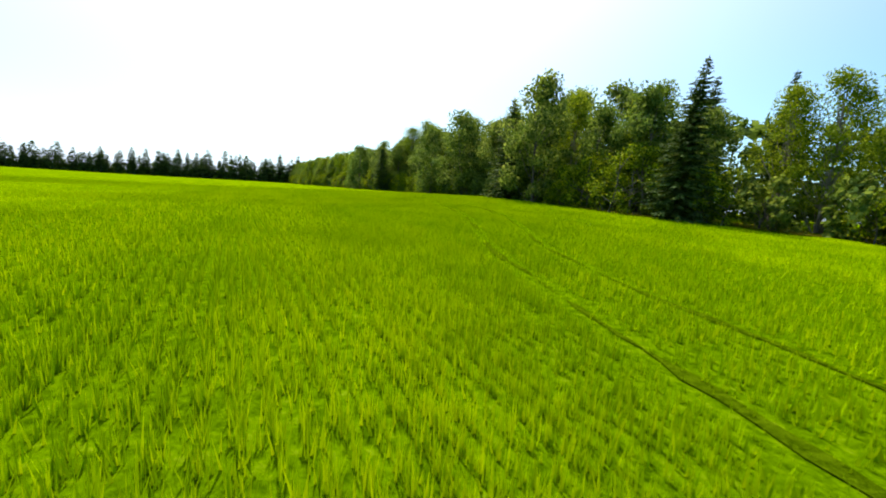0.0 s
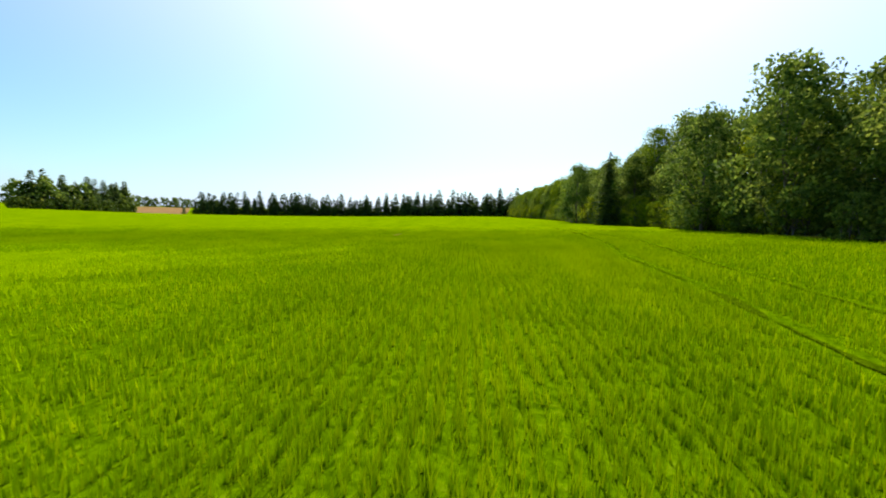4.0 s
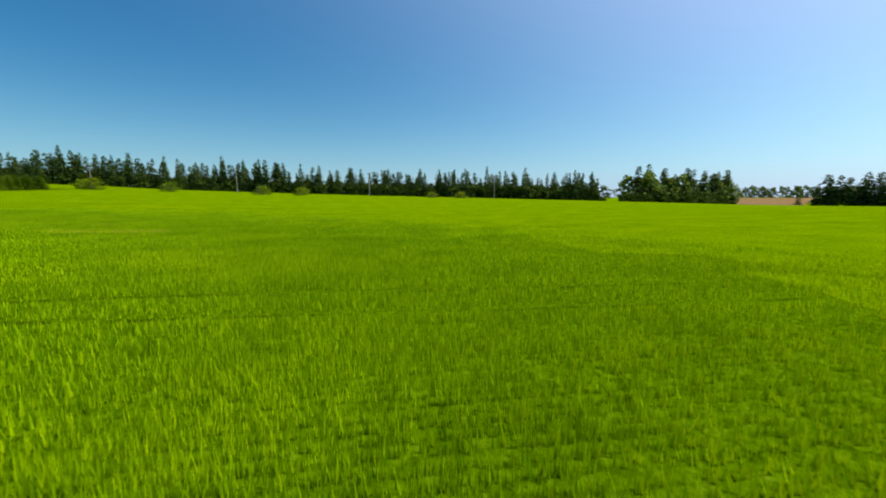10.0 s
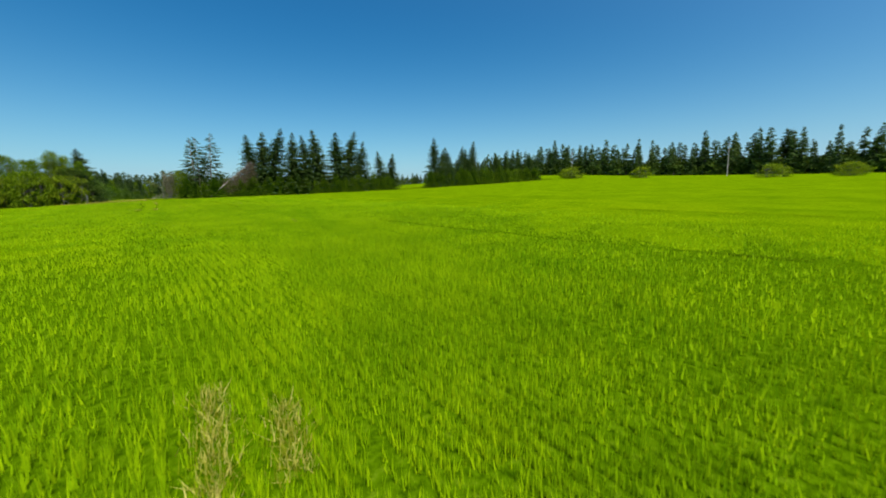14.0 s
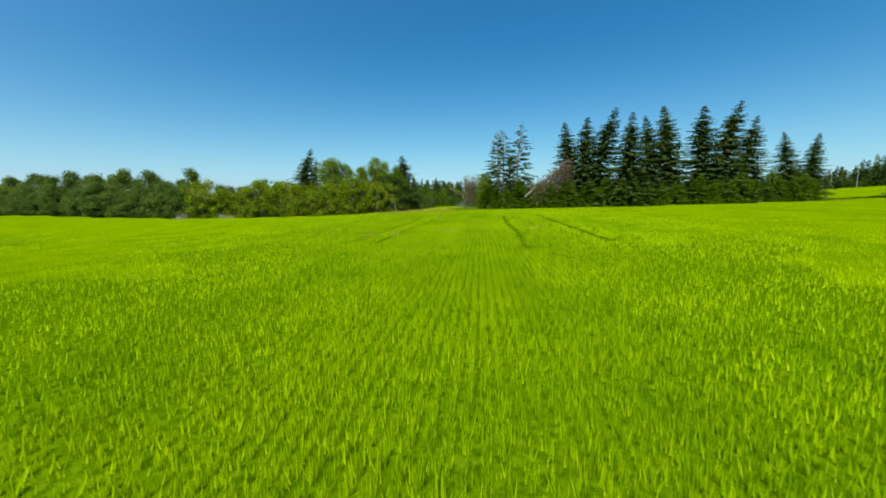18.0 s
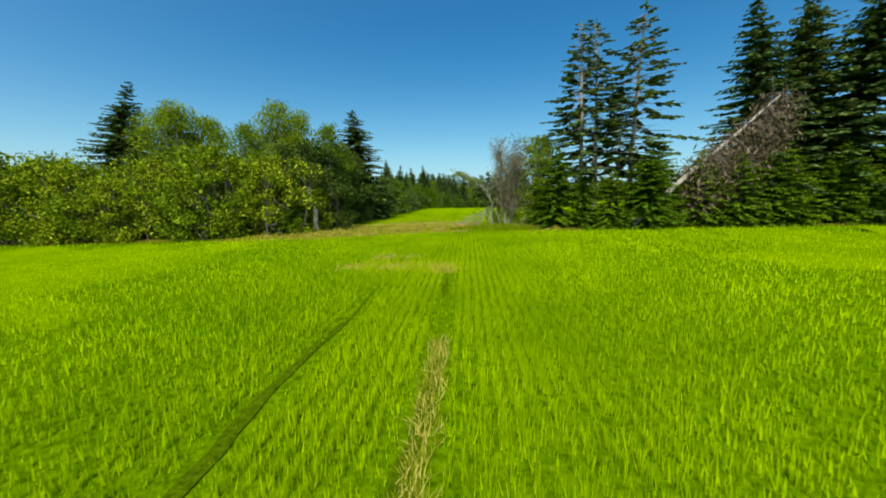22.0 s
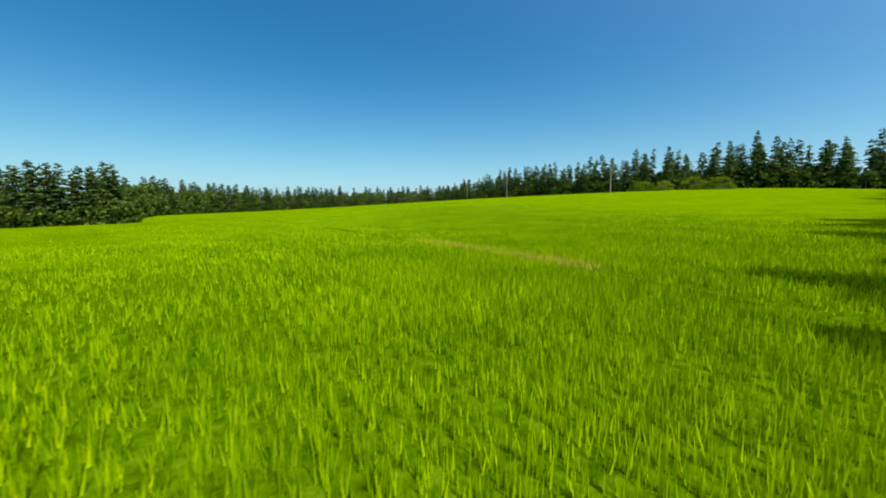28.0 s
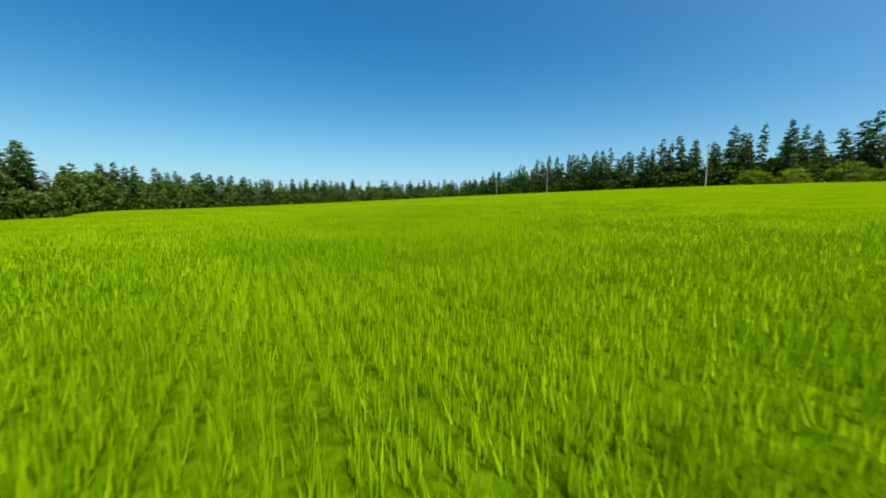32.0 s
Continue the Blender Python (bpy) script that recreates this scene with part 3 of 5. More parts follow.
def far_wood(name, label, trees):
    """Trees too far off or too many to count, joined into one mesh. trees: kind, x, y, size."""
    mats, vs, fs, slots, k = [], [], [], [], 0
    for n, (kind, x, y, size) in enumerate(trees):
        s = STOCK[kind]
        lv, lf, tv, tf = s["raw"][n % len(s["raw"])]
        a = n * 2.4
        turn = np.array([[1.25 * math.cos(a), -1.25 * math.sin(a), 0], [1.25 * math.sin(a), 1.25 * math.cos(a), 0], [0, 0, 1]]) * size
        for v, f, m in ((lv, lf, s["mats"][0]), (tv, tf, s["mats"][1])):
            if m not in mats:
                mats.append(m)
            vs.append(v @ turn.T + [x, y, gz(x, y) - 0.05])
            fs.append(f + k)
            slots.append(np.full(len(f), mats.index(m), np.int32))
            k += len(v)
    me = mesh_from(name, np.concatenate(vs), [np.concatenate(fs)], mats)
    me.polygons.foreach_set("material_index", np.concatenate(slots))
    return tagged(new(name, me), label, "trees", kind="stuff")


def along(line, gap, jitter, seed):
    """Places along a line of x, y with uneven gaps."""
    rr = random.Random(seed)
    pts = np.array(line, float)
    d = np.concatenate([[0], np.cumsum(np.hypot(*np.diff(pts, axis=0).T))])
    s = 0.0
    while s < d[-1]:
        yield float(np.interp(s, d, pts[:, 0])) + rr.uniform(-jitter, jitter), float(np.interp(s, d, pts[:, 1])) + rr.uniform(-jitter, jitter), rr, s / d[-1]
        s += gap * rr.uniform(0.6, 1.4)


# ---- the wood beside the first field ----
WOOD = [(34, 12), (24, 22), (16, 31), (10.5, 37), (7, 43), (5.5, 48), (4, 55), (1, 62), (-3.5, 71), (-6, 78), (-9.5, 84), (-14, 88), (-19, 98), (-24, 112), (-34, 135), (-60, 180), (-90, 240)]
for x, y, rr, s in along([(a + 0.8, b + 0.6) for a, b in WOOD], 2.2, 0.5, 1):
    plant("bush" if rr.random() < 0.5 else "shrub", x, y, rr.uniform(0.6, 1.05), label="dark shaded shrub under the wood's edge")
for x, y, rr, s in along([(a + 2.6, b + 1.2) for a, b in WOOD], 2.7, 0.8, 2):
    k = rr.random()
    plant("broad" if k < 0.45 else "birch" if k < 0.86 else "spruce", x, y, rr.uniform(0.66, 0.92) * (0.75 if k >= 0.86 else 1) * float(np.interp(y, [35, 55], [0.84, 1.06])), wide=0.95)
for x, y, rr, s in along([(a + 7, b + 3) for a, b in WOOD], 3.2, 1.2, 3):
    k = rr.random()
    plant("broad" if k < 0.55 else "birch" if k < 0.8 else "spruce", x, y, rr.uniform(0.76, 1.04) * (1.0 if k < 0.8 else 0.72) * float(np.interp(y, [35, 55], [0.84, 1.14])))
deep_wood = []
for x, y, rr, s in along([(a + 13, b + 5.5) for a, b in WOOD], 3.6, 1.8, 33):
    deep_wood.append(("farbroad" if rr.random() < 0.6 else "farspruce", x, y, rr.uniform(0.75, 0.95) * 0.9))
far_wood("deep_wood", "dark trees standing deep behind the wood's edge", deep_wood)
plant("broad", 4.9, 48.4, 1.02, wide=0.85, label="tall full leafy tree standing out of the wood's edge")
plant("spruce", 3.5, 52.4, 0.66, wide=1.3)
plant("spruce", 10.3, 36.9, 0.64)
plant("birch", 12.0, 44.0, 0.84)
plant("broad", -6.0, 90.0, 1.28, wide=0.8, label="tallest leafy tree of the wood, narrow crown")
plant("broad", -4.4, 72.0, 0.92)
plant("birch", -4.0, 86.0, 1.05)
plant("birch", -9.0, 92.0, 1.1, wide=1.2)
plant("broad", -0.5, 66.0, 1.02)
plant("broad", -11.0, 96.0, 1.05)
plant("spruce", -13.8, 87.6, 0.66)
plant("broad", -20.2, 99.4, 0.9, label="rounded leafy tree standing forward of the wood")

# ---- far conifer row and the woods beyond the field ----
row = []
FAR = [(-243, 153), (-236, 172), (-215, 205), (-190, 224), (-163, 232), (-128, 226), (-95, 224), (-72, 218)]
for x, y, rr, s in along(FAR, 1.9, 1.6, 4):
    if rr.random() < 0.9 or (s * 14) % 1.0 > 0.12:
        row.append(("farspruce" if rr.random() < 0.55 else "pine", x, y, rr.uniform(0.7, 1.12)))
for x, y, rr, s in along([(a - 8, b + 8) for a, b in FAR], 3.0, 2.4, 44):
    row.append(("farspruce" if rr.random() < 0.7 else "farbroad", x, y, rr.uniform(0.55, 0.85)))
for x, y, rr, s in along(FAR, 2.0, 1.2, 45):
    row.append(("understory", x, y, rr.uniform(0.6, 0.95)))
far_wood("far_conifer_row", "dark row of slim spruces along the far field edge", row)
row = []
MIXED = [(-258, 124), (-241, 111), (-222, 95), (-210, 74)]
for x, y, rr, s in along(MIXED, 1.9, 2.2, 5):
    row.append(("pine" if rr.random() < 0.4 else "farspruce" if rr.random() < 0.6 else "farbroad", x, y, rr.uniform(0.75, 1.2)))
for x, y, rr, s in along([(a + 5, b) for a, b in MIXED], 1.9, 1.2, 55):
    row.append(("understory", x, y, rr.uniform(0.6, 1.0)))
far_wood("far_mixed_wood", "low mixed wood of conifers and leafy trees in the distance", row)
plant("farspruce", -242.5, 145.5, 0.42, wide=1.4, label="lone bushy spruce at the end of the far row")

# ---- roadside conifers ----
ROAD = [(-209, 66), (-206, 45), (-205, 22), (-194, -15), (-185, -55), (-178, -92), (-158, -122), (-138, -152), (-127, -176), (-120, -205), (-114, -252), (-109, -345), (-106, -352)]
for x, y, rr, s in along(ROAD, 2.2, 2.6, 6):
    if 0.06 < (s * 9) % 1.0:
        plant("pine" if rr.random() < 0.6 else "farspruce", x, y, rr.uniform(0.72, 1.16) * (0.86 if y > -70 else 1.0), wide=rr.uniform(0.72, 1.0))
row = []
for x, y, rr, s in along([(a - 8, b - 2) for a, b in ROAD], 2.8, 2.5, 66):
    row.append(("farspruce" if rr.random() < 0.5 else "pine", x, y, rr.uniform(0.7, 1.05) * (0.84 if y > -70 else 1.0)))
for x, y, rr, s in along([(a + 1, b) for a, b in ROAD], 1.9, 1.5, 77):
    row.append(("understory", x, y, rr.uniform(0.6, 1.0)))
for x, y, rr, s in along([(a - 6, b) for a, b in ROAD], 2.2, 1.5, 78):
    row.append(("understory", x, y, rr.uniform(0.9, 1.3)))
far_wood("roadside_undergrowth", "dark conifers and undergrowth behind the roadside row", row)
for x, y, sz in ((-139, -42, 1.3), (-145, -32, 1.2), (-160, -43, 1.3), (-132, -75, 1.5), (-172, 5, 1.0), (-176, 15, 1.1), (-124, -146, 1.5), (-122, -152, 1.6), (-119, -160, 1.3), (-117, -166, 1.4), (-123, -104, 1.5), (-121, -96, 1.7)):
    plant("shrub", x, y, sz * 0.5, wide=2.0, label="bright yellow-green rounded roadside bush")

# ---- back tree line of the second field ----
BACK = [(36, -216), (34, -232), (31, -255), (23, -285), (8, -310), (-15, -329), (-60, -346), (-110, -351), (-125, -352)]
row = []
for x, y, rr, s in along(BACK, 2.2, 1.8, 8):
    row.append(("farbroad" if rr.random() < 0.5 else "farspruce", x + 2, y, rr.uniform(0.75, 1.05)))
for x, y, rr, s in along([(a + 7, b - 6) for a, b in BACK], 2.6, 2.0, 18):
    row.append(("farspruce" if rr.random() < 0.65 else "farbroad", x, y, rr.uniform(0.85, 1.1)))
for x, y, rr, s in along(BACK, 1.9, 1.0, 19):
    row.append(("understory", x, y, rr.uniform(0.5, 0.9)))
far_wood("back_wood", "mixed green wood closing off the second field", row)
row = []
CORNER = [(110, -184), (75, -188), (52, -190), (33, -192), (34, -205)]
for x, y, rr, s in along(CORNER, 2.2, 0.9, 20):
    row.append(("farspruce" if rr.random() < 0.75 else "farbroad", x + 3, y - 3, rr.uniform(0.95, 1.3) * (1 - 0.25 * (s > 0.95))))
for x, y, rr, s in along([(a + 7, b - 6) for a, b in CORNER], 2.6, 1.0, 28):
    row.append(("farspruce", x, y, rr.uniform(1.0, 1.25) * (1 - 0.25 * (s > 0.93))))
for x, y, rr, s in along(CORNER + [(36, -216)], 1.4, 0.8, 29):
    row.append(("understory", x, y, rr.uniform(0.7, 1.3)))
far_wood("corner_wood", "tall dark wood at the corner of the second field", row)

# ---- hedge, east of the gap ----
EAST = [(75, -16), (62, -20), (45, -25), (25, -31), (12, -37.5), (1, -43), (-5, -46.4)]
for x, y, rr, s in along([(a + 0.6, b - 1.4) for a, b in EAST], 1.8, 0.5, 91):
    plant("bush", x, y, rr.uniform(0.9, 1.3))
for x, y, rr, s in along(EAST, 1.8, 0.6, 9):
    if x > 24:
        plant("broad", x, y, rr.uniform(0.4, 0.62), wide=1.3, label="low dense leafy tree in the hedge, dark green")
    else:
        plant("shrub", x, y, rr.uniform(0.85, 1.35))
for x, y, rr, s in along([(a + 1.5, b - 3) for a, b in EAST], 2.6, 0.9, 10):
    far = x > 27
    plant("broad" if far or rr.random() < 0.6 else "shrub", x, y, rr.uniform(0.62, 0.86) if far else rr.uniform(0.5, 0.62))
for x, y, rr, s in along([(1, -42.4), (-3.5, -45), (-6, -46.6)], 1.6, 0.4, 30):
    plant("fir", x, y, rr.uniform(0.5, 0.8))
plant("spruce", 10.4, -42.4, 0.8, wide=1.4)
plant("spruce", 8.3, -43.2, 0.66, wide=1.2)
plant("spruce", 1.6, -59.1, 0.74, wide=1.95, label="full spruce with drooping grey-green branches beside the gap")
for x, y, sz in ((6.2, -44.3, 0.8), (4.6, -45.0, 0.82), (3.6, -46.2, 0.74)):
    plant("birch", x, y, sz, wide=1.25)
plant("fresh", 5.4, -45.4, 0.78, wide=0.8)
for x, y, sz in ((0.7, -47, 0.68), (-1.4, -48.2, 0.8), (-2.2, -48.7, 0.74), (4, -50, 0.7), (-3.8, -50.5, 0.66)):
    plant("birch", x, y, sz)
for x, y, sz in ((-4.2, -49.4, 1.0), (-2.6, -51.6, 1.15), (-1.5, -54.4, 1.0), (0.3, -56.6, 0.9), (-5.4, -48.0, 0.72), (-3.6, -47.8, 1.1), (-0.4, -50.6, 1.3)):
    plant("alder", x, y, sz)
plant("shrub", -5.9, -47.2, 0.62, label="pale-leaved shrub at the hedge's end")
for x, y, sz in ((-2.2, -54.0, 0.62), (0.2, -60.5, 0.7), (-4.8, -50.5, 0.5)):
    plant("fir", x, y, sz)

# ---- hedge, west of the gap ----
for x, y, sz in ((-20.6, -54.3, 0.88), (-21.3, -54.7, 0.9), (-23.1, -55.2, 0.97), (-22.4, -55.7, 0.62)):
    plant("tallbare", x, y, sz, wide=1.2)
for x, y, top in ((-29.5, -60.5, 12.5), (-31.3, -61.5, 13.2), (-33.1, -62.1, 14), (-37.4, -62.6, 13), (-40, -64.8, 13), (-42.2, -66.4, 14.5), (-46, -68.6, 14.3), (-48.2, -69.8, 14.8), (-51.3, -70.5, 12.5),
                  (-56.5, -74, 10.5), (-59, -75, 10), (-71.5, -80.3, 14.7), (-73.5, -81.5, 12), (-76, -83, 12.5), (-80, -86, 13), (-83.9, -88.3, 14.8), (-82, -87.5, 12.5), (-92, -93, 11), (-94, -93.5, 12), (-97, -95, 12), (-104, -99, 11), (-107, -100, 12.5), (-109, -101, 11.5)):
    plant("spruce", x, y, (top - gz(x, y)) / 14, wide=1.42 if x > -60 else 1.25)
for x, y, rr, s in along([(-19.7, -52.6), (-25, -54.2), (-31, -58), (-40, -62), (-50, -67), (-59, -73)], 1.5, 0.4, 11):
    plant("fir", x, y, rr.uniform(0.8, 1.15))
for x, y, rr, s in along([(-24, -57), (-31, -61), (-40, -65), (-50, -70), (-60, -76)], 2.2, 0.6, 31):
    plant("fir", x, y, rr.uniform(1.0, 1.4))
for x, y, rr, s in along([(-70, -78), (-84, -86), (-100, -95), (-111, -100)], 2.0, 0.7, 12):
    plant("fir", x, y, rr.uniform(1.0, 1.5))
plant("gapleaf", -18.0, -53.6, 1.08, wide=1.15)
plant("gapleaf", -15.9, -52.9, 0.26, wide=1.3, label="small leafy bush at the foot of the dead tree")
plant("fir", -18.4, -52.9, 0.78, wide=0.9)
plant("fir", -19.2, -52.4, 0.66)

# ---- hedge along the second field ----
SIDE = [(4, -61), (9, -72), (17, -88), (24, -105), (33, -128), (37, -152)]
for x, y, rr, s in along(SIDE, 2.4, 0.8, 13):
    k = rr.random()
    if k < 0.45:
        plant("spruce", x + 1, y, rr.uniform(0.4, 0.58) + 0.22 * s, wide=1.2)
    else:
        plant("broad" if k < 0.8 else "birch", x + 1, y, rr.uniform(0.38, 0.5) + 0.25 * s)
for x, y, rr, s in along([(a - 2, b) for a, b in SIDE], 2.0, 0.6, 14):
    plant("fir" if rr.random() < 0.6 else "bush", x, y, rr.uniform(0.7, 1.2))


def part(name, piece, mat, parent, label="", smooth=True):
    """Links one (points, faces) piece as a mesh under a thing."""
    v, f = piece
    ob = new(name, mesh_from(name, v, [f], mat, smooth))
    ob.parent = parent
    return tagged(ob, label)


def thing(name, x, y, z, label, category, group="", turn=0.0):
    root = new(name)
    root.matrix_basis = pose(x, y, z, 0, 0, turn)
    return tagged(root, label, category, group)


def box(cx, cy, cz, sx, sy, sz):
    v = np.array([(cx + a * sx / 2, cy + b * sy / 2, cz + c * sz / 2) for a in (-1, 1) for b in (-1, 1) for c in (-1, 1)])
    return v, np.array([(0, 1, 3, 2), (4, 6, 7, 5), (0, 4, 5, 1), (2, 3, 7, 6), (0, 2, 6, 4), (1, 5, 7, 3)])


def bough(rr, start, end, r0, r1, sag=0.0, wobble=0.06, n=8):
    """A bent limb from start to end."""
    q = np.linspace(0, 1, n)[:, None]
    p = np.array(start) * (1 - q) + np.array(end) * q
    p[:, 2] += sag * 4 * (q * (1 - q))[:, 0]
    p[1:-1] += rr.randn(n - 2, 3) * wobble
    return p, np.linspace(r0, r1, n)


def fringe(rr, path, count, length, radius):
    """Thin twigs growing from a limb."""
    out = []
    for _ in range(count):
        k = rr.randint(1, len(path) - 1)
        a = path[k] + (path[k + 1] - path[k]) * rr.rand()
        d = unit(path[k + 1] - path[k]) * 0.8 + rr.randn(3) * 0.55
        e = a + unit(d) * length * rr.uniform(0.4, 1.2)
        m = (a + e) / 2 + rr.randn(3) * 0.04
        out.append(tube([a, m, e], [radius, radius * 0.7, radius * 0.25], 4))
    return out


def dead_tree(x, y):
    """Several thin grey stems with a dense mass of dead twigs and a few olive leaves."""
    rr = np.random.RandomState(70)
    z = float(bank_top(x, y))
    root = thing("dead_tree", x, y, z, "half dead many-stemmed tree with dense grey-brown twigs", "tree")
    cs = []
    for k in range(7):
        a = k * 0.9 + rr.rand()
        foot = np.array([0.17 * math.cos(a), 0.17 * math.sin(a), -0.15])
        top = np.array([0.75 * math.cos(a), 0.75 * math.sin(a), rr.uniform(3.7, 4.9)])
        p, rad = bough(rr, foot, top, rr.uniform(0.028, 0.06), 0.008, 0.0, 0.08, 9)
        part("stem", tube(p, rad, 7), LICHEN, root)
        twigs = []
        for _ in range(50):
            u = rr.uniform(1.8, 7.9)
            i = int(u)
            b0 = p[i] + (p[i + 1] - p[i]) * (u - i)
            d = unit(rr.randn(3) * [1, 1, 0.3] + [0, 0, 0.85]) * rr.uniform(0.35, 0.95)
            b1 = b0 + d * 0.5 + rr.randn(3) * 0.04
            b2 = b0 + d + [0, 0, 0.08]
            twigs.append(tube([b0, b1, b2], [0.012, 0.008, 0.003], 3))
            for _ in range(13):
                w0 = b1 + (b2 - b1) * rr.uniform(-0.6, 1)
                w1 = w0 + unit(rr.randn(3) + [0, 0, 0.5]) * rr.uniform(0.12, 0.4)
                twigs.append(tube([w0, (w0 + w1) / 2 + rr.randn(3) * 0.015, w1], [0.006, 0.0045, 0.003], 3))
                cs.append(w1)
        part("branchwork", join(twigs), DRY_TWIG, root, "fine grey-brown dead twigs")
    cs = np.array(cs)[rr.rand(len(cs)) < 0.9]
    cs = np.repeat(cs, 3, axis=0) + rr.randn(len(cs) * 3, 3) * 0.07
    al = unit(rr.randn(len(cs), 3)) * rr.uniform(0.02, 0.045, (len(cs), 1))
    part("foliage", cards(cs, al, unit(np.cross(al, rr.randn(len(cs), 3))) * 0.014), DRY_TWIG, root, "few withered olive leaves", False)
    return root


def bent_tree():
    """The bent tree beside the gap: thin lichened stems and one long leafy bough."""
    rr = np.random.RandomState(77)
    at = np.array([-16.45, -52.35, float(bank_top(-16.45, -52.35))])
    root = thing("bent_tree", *at, "bent grey tree with a leafy bough arching over the gap", "tree")
    stem = np.array([(-16.45, -52.35, at[2] - 0.1), (-16.2, -52.35, 0.2), (-15.85, -52.42, 0.7), (-15.6, -52.5, 1.2), (-15.4, -52.56, 1.62)]) - at
    part("trunk", tube(stem, [0.06, 0.048, 0.038, 0.03, 0.024], 8), LICHEN, root)
    arch = np.array([(-15.4, -52.56, 1.62), (-15.0, -52.62, 2.0), (-14.43, -52.73, 2.3), (-13.8, -52.6, 2.55), (-13.22, -52.48, 2.86)]) - at
    low = np.array([(-15.4, -52.56, 1.62), (-14.9, -52.78, 1.86), (-14.4, -52.95, 1.98), (-13.95, -53.05, 1.98)]) - at
    for src, r in ((arch, 0.028), (low, 0.02)):
        part("bough", tube(src, np.linspace(r, 0.005, len(src)), 6), LICHEN, root, "thin arching grey bough")
        part("branchwork", join(fringe(rr, src, 26, 0.42, 0.006)), LICHEN, root, "fine bare twigs")
    for top in ((-16.3, -52.2, 3.4), (-16.0, -52.7, 2.9), (-15.0, -52.9, 2.3)):
        p, rad = bough(rr, stem[3], np.array(top) - at, 0.024, 0.005, 0.0, 0.06, 7)
        part("bough", tube(p, rad, 6), LICHEN, root, "bare upright grey bough")
        part("branchwork", join(fringe(rr, p, 24, 0.5, 0.006)), LICHEN, root, "fine bare twigs")
    cs, al, ws = [], [], []
    for k in range(84):
        src, lo = (arch, 0.42) if k < 66 else (low, 0.6)
        q = rr.uniform(lo, 1.0) * (len(src) - 1)
        i = min(int(q), len(src) - 2)
        c = src[i] + (src[i + 1] - src[i]) * (q - i) + rr.randn(3) * [0.13, 0.16, 0.09]
        n = 26
        d = rr.randn(n, 3) * [0.1, 0.1, 0.045]
        a = unit(rr.randn(n, 3) + [0, 0, -0.4])
        sz = rr.uniform(0.03, 0.06, (n, 1))
        cs.append(c + d)
        al.append(a * sz)
        ws.append(unit(np.cross(a, rr.randn(n, 3))) * sz * 0.5)
    part("foliage", cards(np.concatenate(cs), np.concatenate(al), np.concatenate(ws)), GREY_LEAF, root, "small pale grey-green leaves", False)
    return root


def fallen_branches():
    rr = np.random.RandomState(78)
    at = np.array([-14.6, -52.2, gz(-14.6, -52.2)])
    root = thing("fallen_branch", *at, "broken lichen-grey dead limb fanning its twigs down the bank", "branch")
    start = np.array([-15.9, -52.4, 0.82])
    for end, r in (((-13.0, -52.6), 0.019), ((-13.6, -52.15), 0.018), ((-14.5, -51.6), 0.021), ((-14.1, -52.9), 0.014), ((-15.1, -51.5), 0.014)):
        e = np.array([*end, float(bank_top(*end)) + 0.04])
        p, rad = bough(rr, start + rr.randn(3) * 0.06 - at, e - at, r, 0.005, -0.1, 0.035, 10)
        part("limb", tube(p, rad, 6), LICHEN, root)
        for k in range(16):
            i = rr.randint(2, 9)
            a = p[i] + (p[i + 1 if i < 9 else i] - p[i]) * rr.rand()
            d = unit(unit(p[i] - p[i - 1]) + rr.randn(3) * [0.4, 0.4, 0.22]) * rr.uniform(0.3, 0.85)
            e1 = a + d
            e1[2] = max(e1[2], float(bank_top(*(e1 + at)[:2])) - at[2] + 0.02)
            m = (a + e1) / 2 + rr.randn(3) * 0.03
            twig = part("twig", tube([a, m, e1], [0.008, 0.006, 0.002], 4), LICHEN, root)
            w = e1 + rr.randn(3) * [0.12, 0.12, 0.04]
            part("twiglet", tube([m, (m + w) / 2 + rr.randn(3) * 0.02, w], [0.004, 0.003, 0.0015], 3), LICHEN, twig)
    return root


def snag(x, y, h, r, label, seed, lean=(0.0, 0.0)):
    """A broken upright trunk with a splintered top."""
    rr = np.random.RandomState(seed)
    z = gz(x, y)
    root = thing("tree_stump", x, y, z, label, "stump")
    zs = np.linspace(-0.1, h, 7)
    v, f = tube([(lean[0] * q, lean[1] * q, q) for q in zs], [r * (1.25 - 0.35 * max(q, 0) / h) for q in zs], 9)
    v += (np.repeat(rr.randn(7, 1, 3) * [0.025, 0.025, 0], 9, axis=1).reshape(-1, 3) + rr.randn(len(v), 3) * 0.012) * min(1, r / 0.06)
    v[-9:, 2] += rr.uniform(-0.45, 0.25, 9)
    v = np.concatenate([v, [[lean[0] * h, lean[1] * h, h - 0.2]]])
    part("trunk", (v[:-1], f), LICHEN, root)
    part("broken_top", (np.concatenate([v[-10:-1], v[-1:]]), np.array([(k, (k + 1) % 9, 9) for k in range(9)])), LICHEN, root, "splintered pale wood", False)
    return root


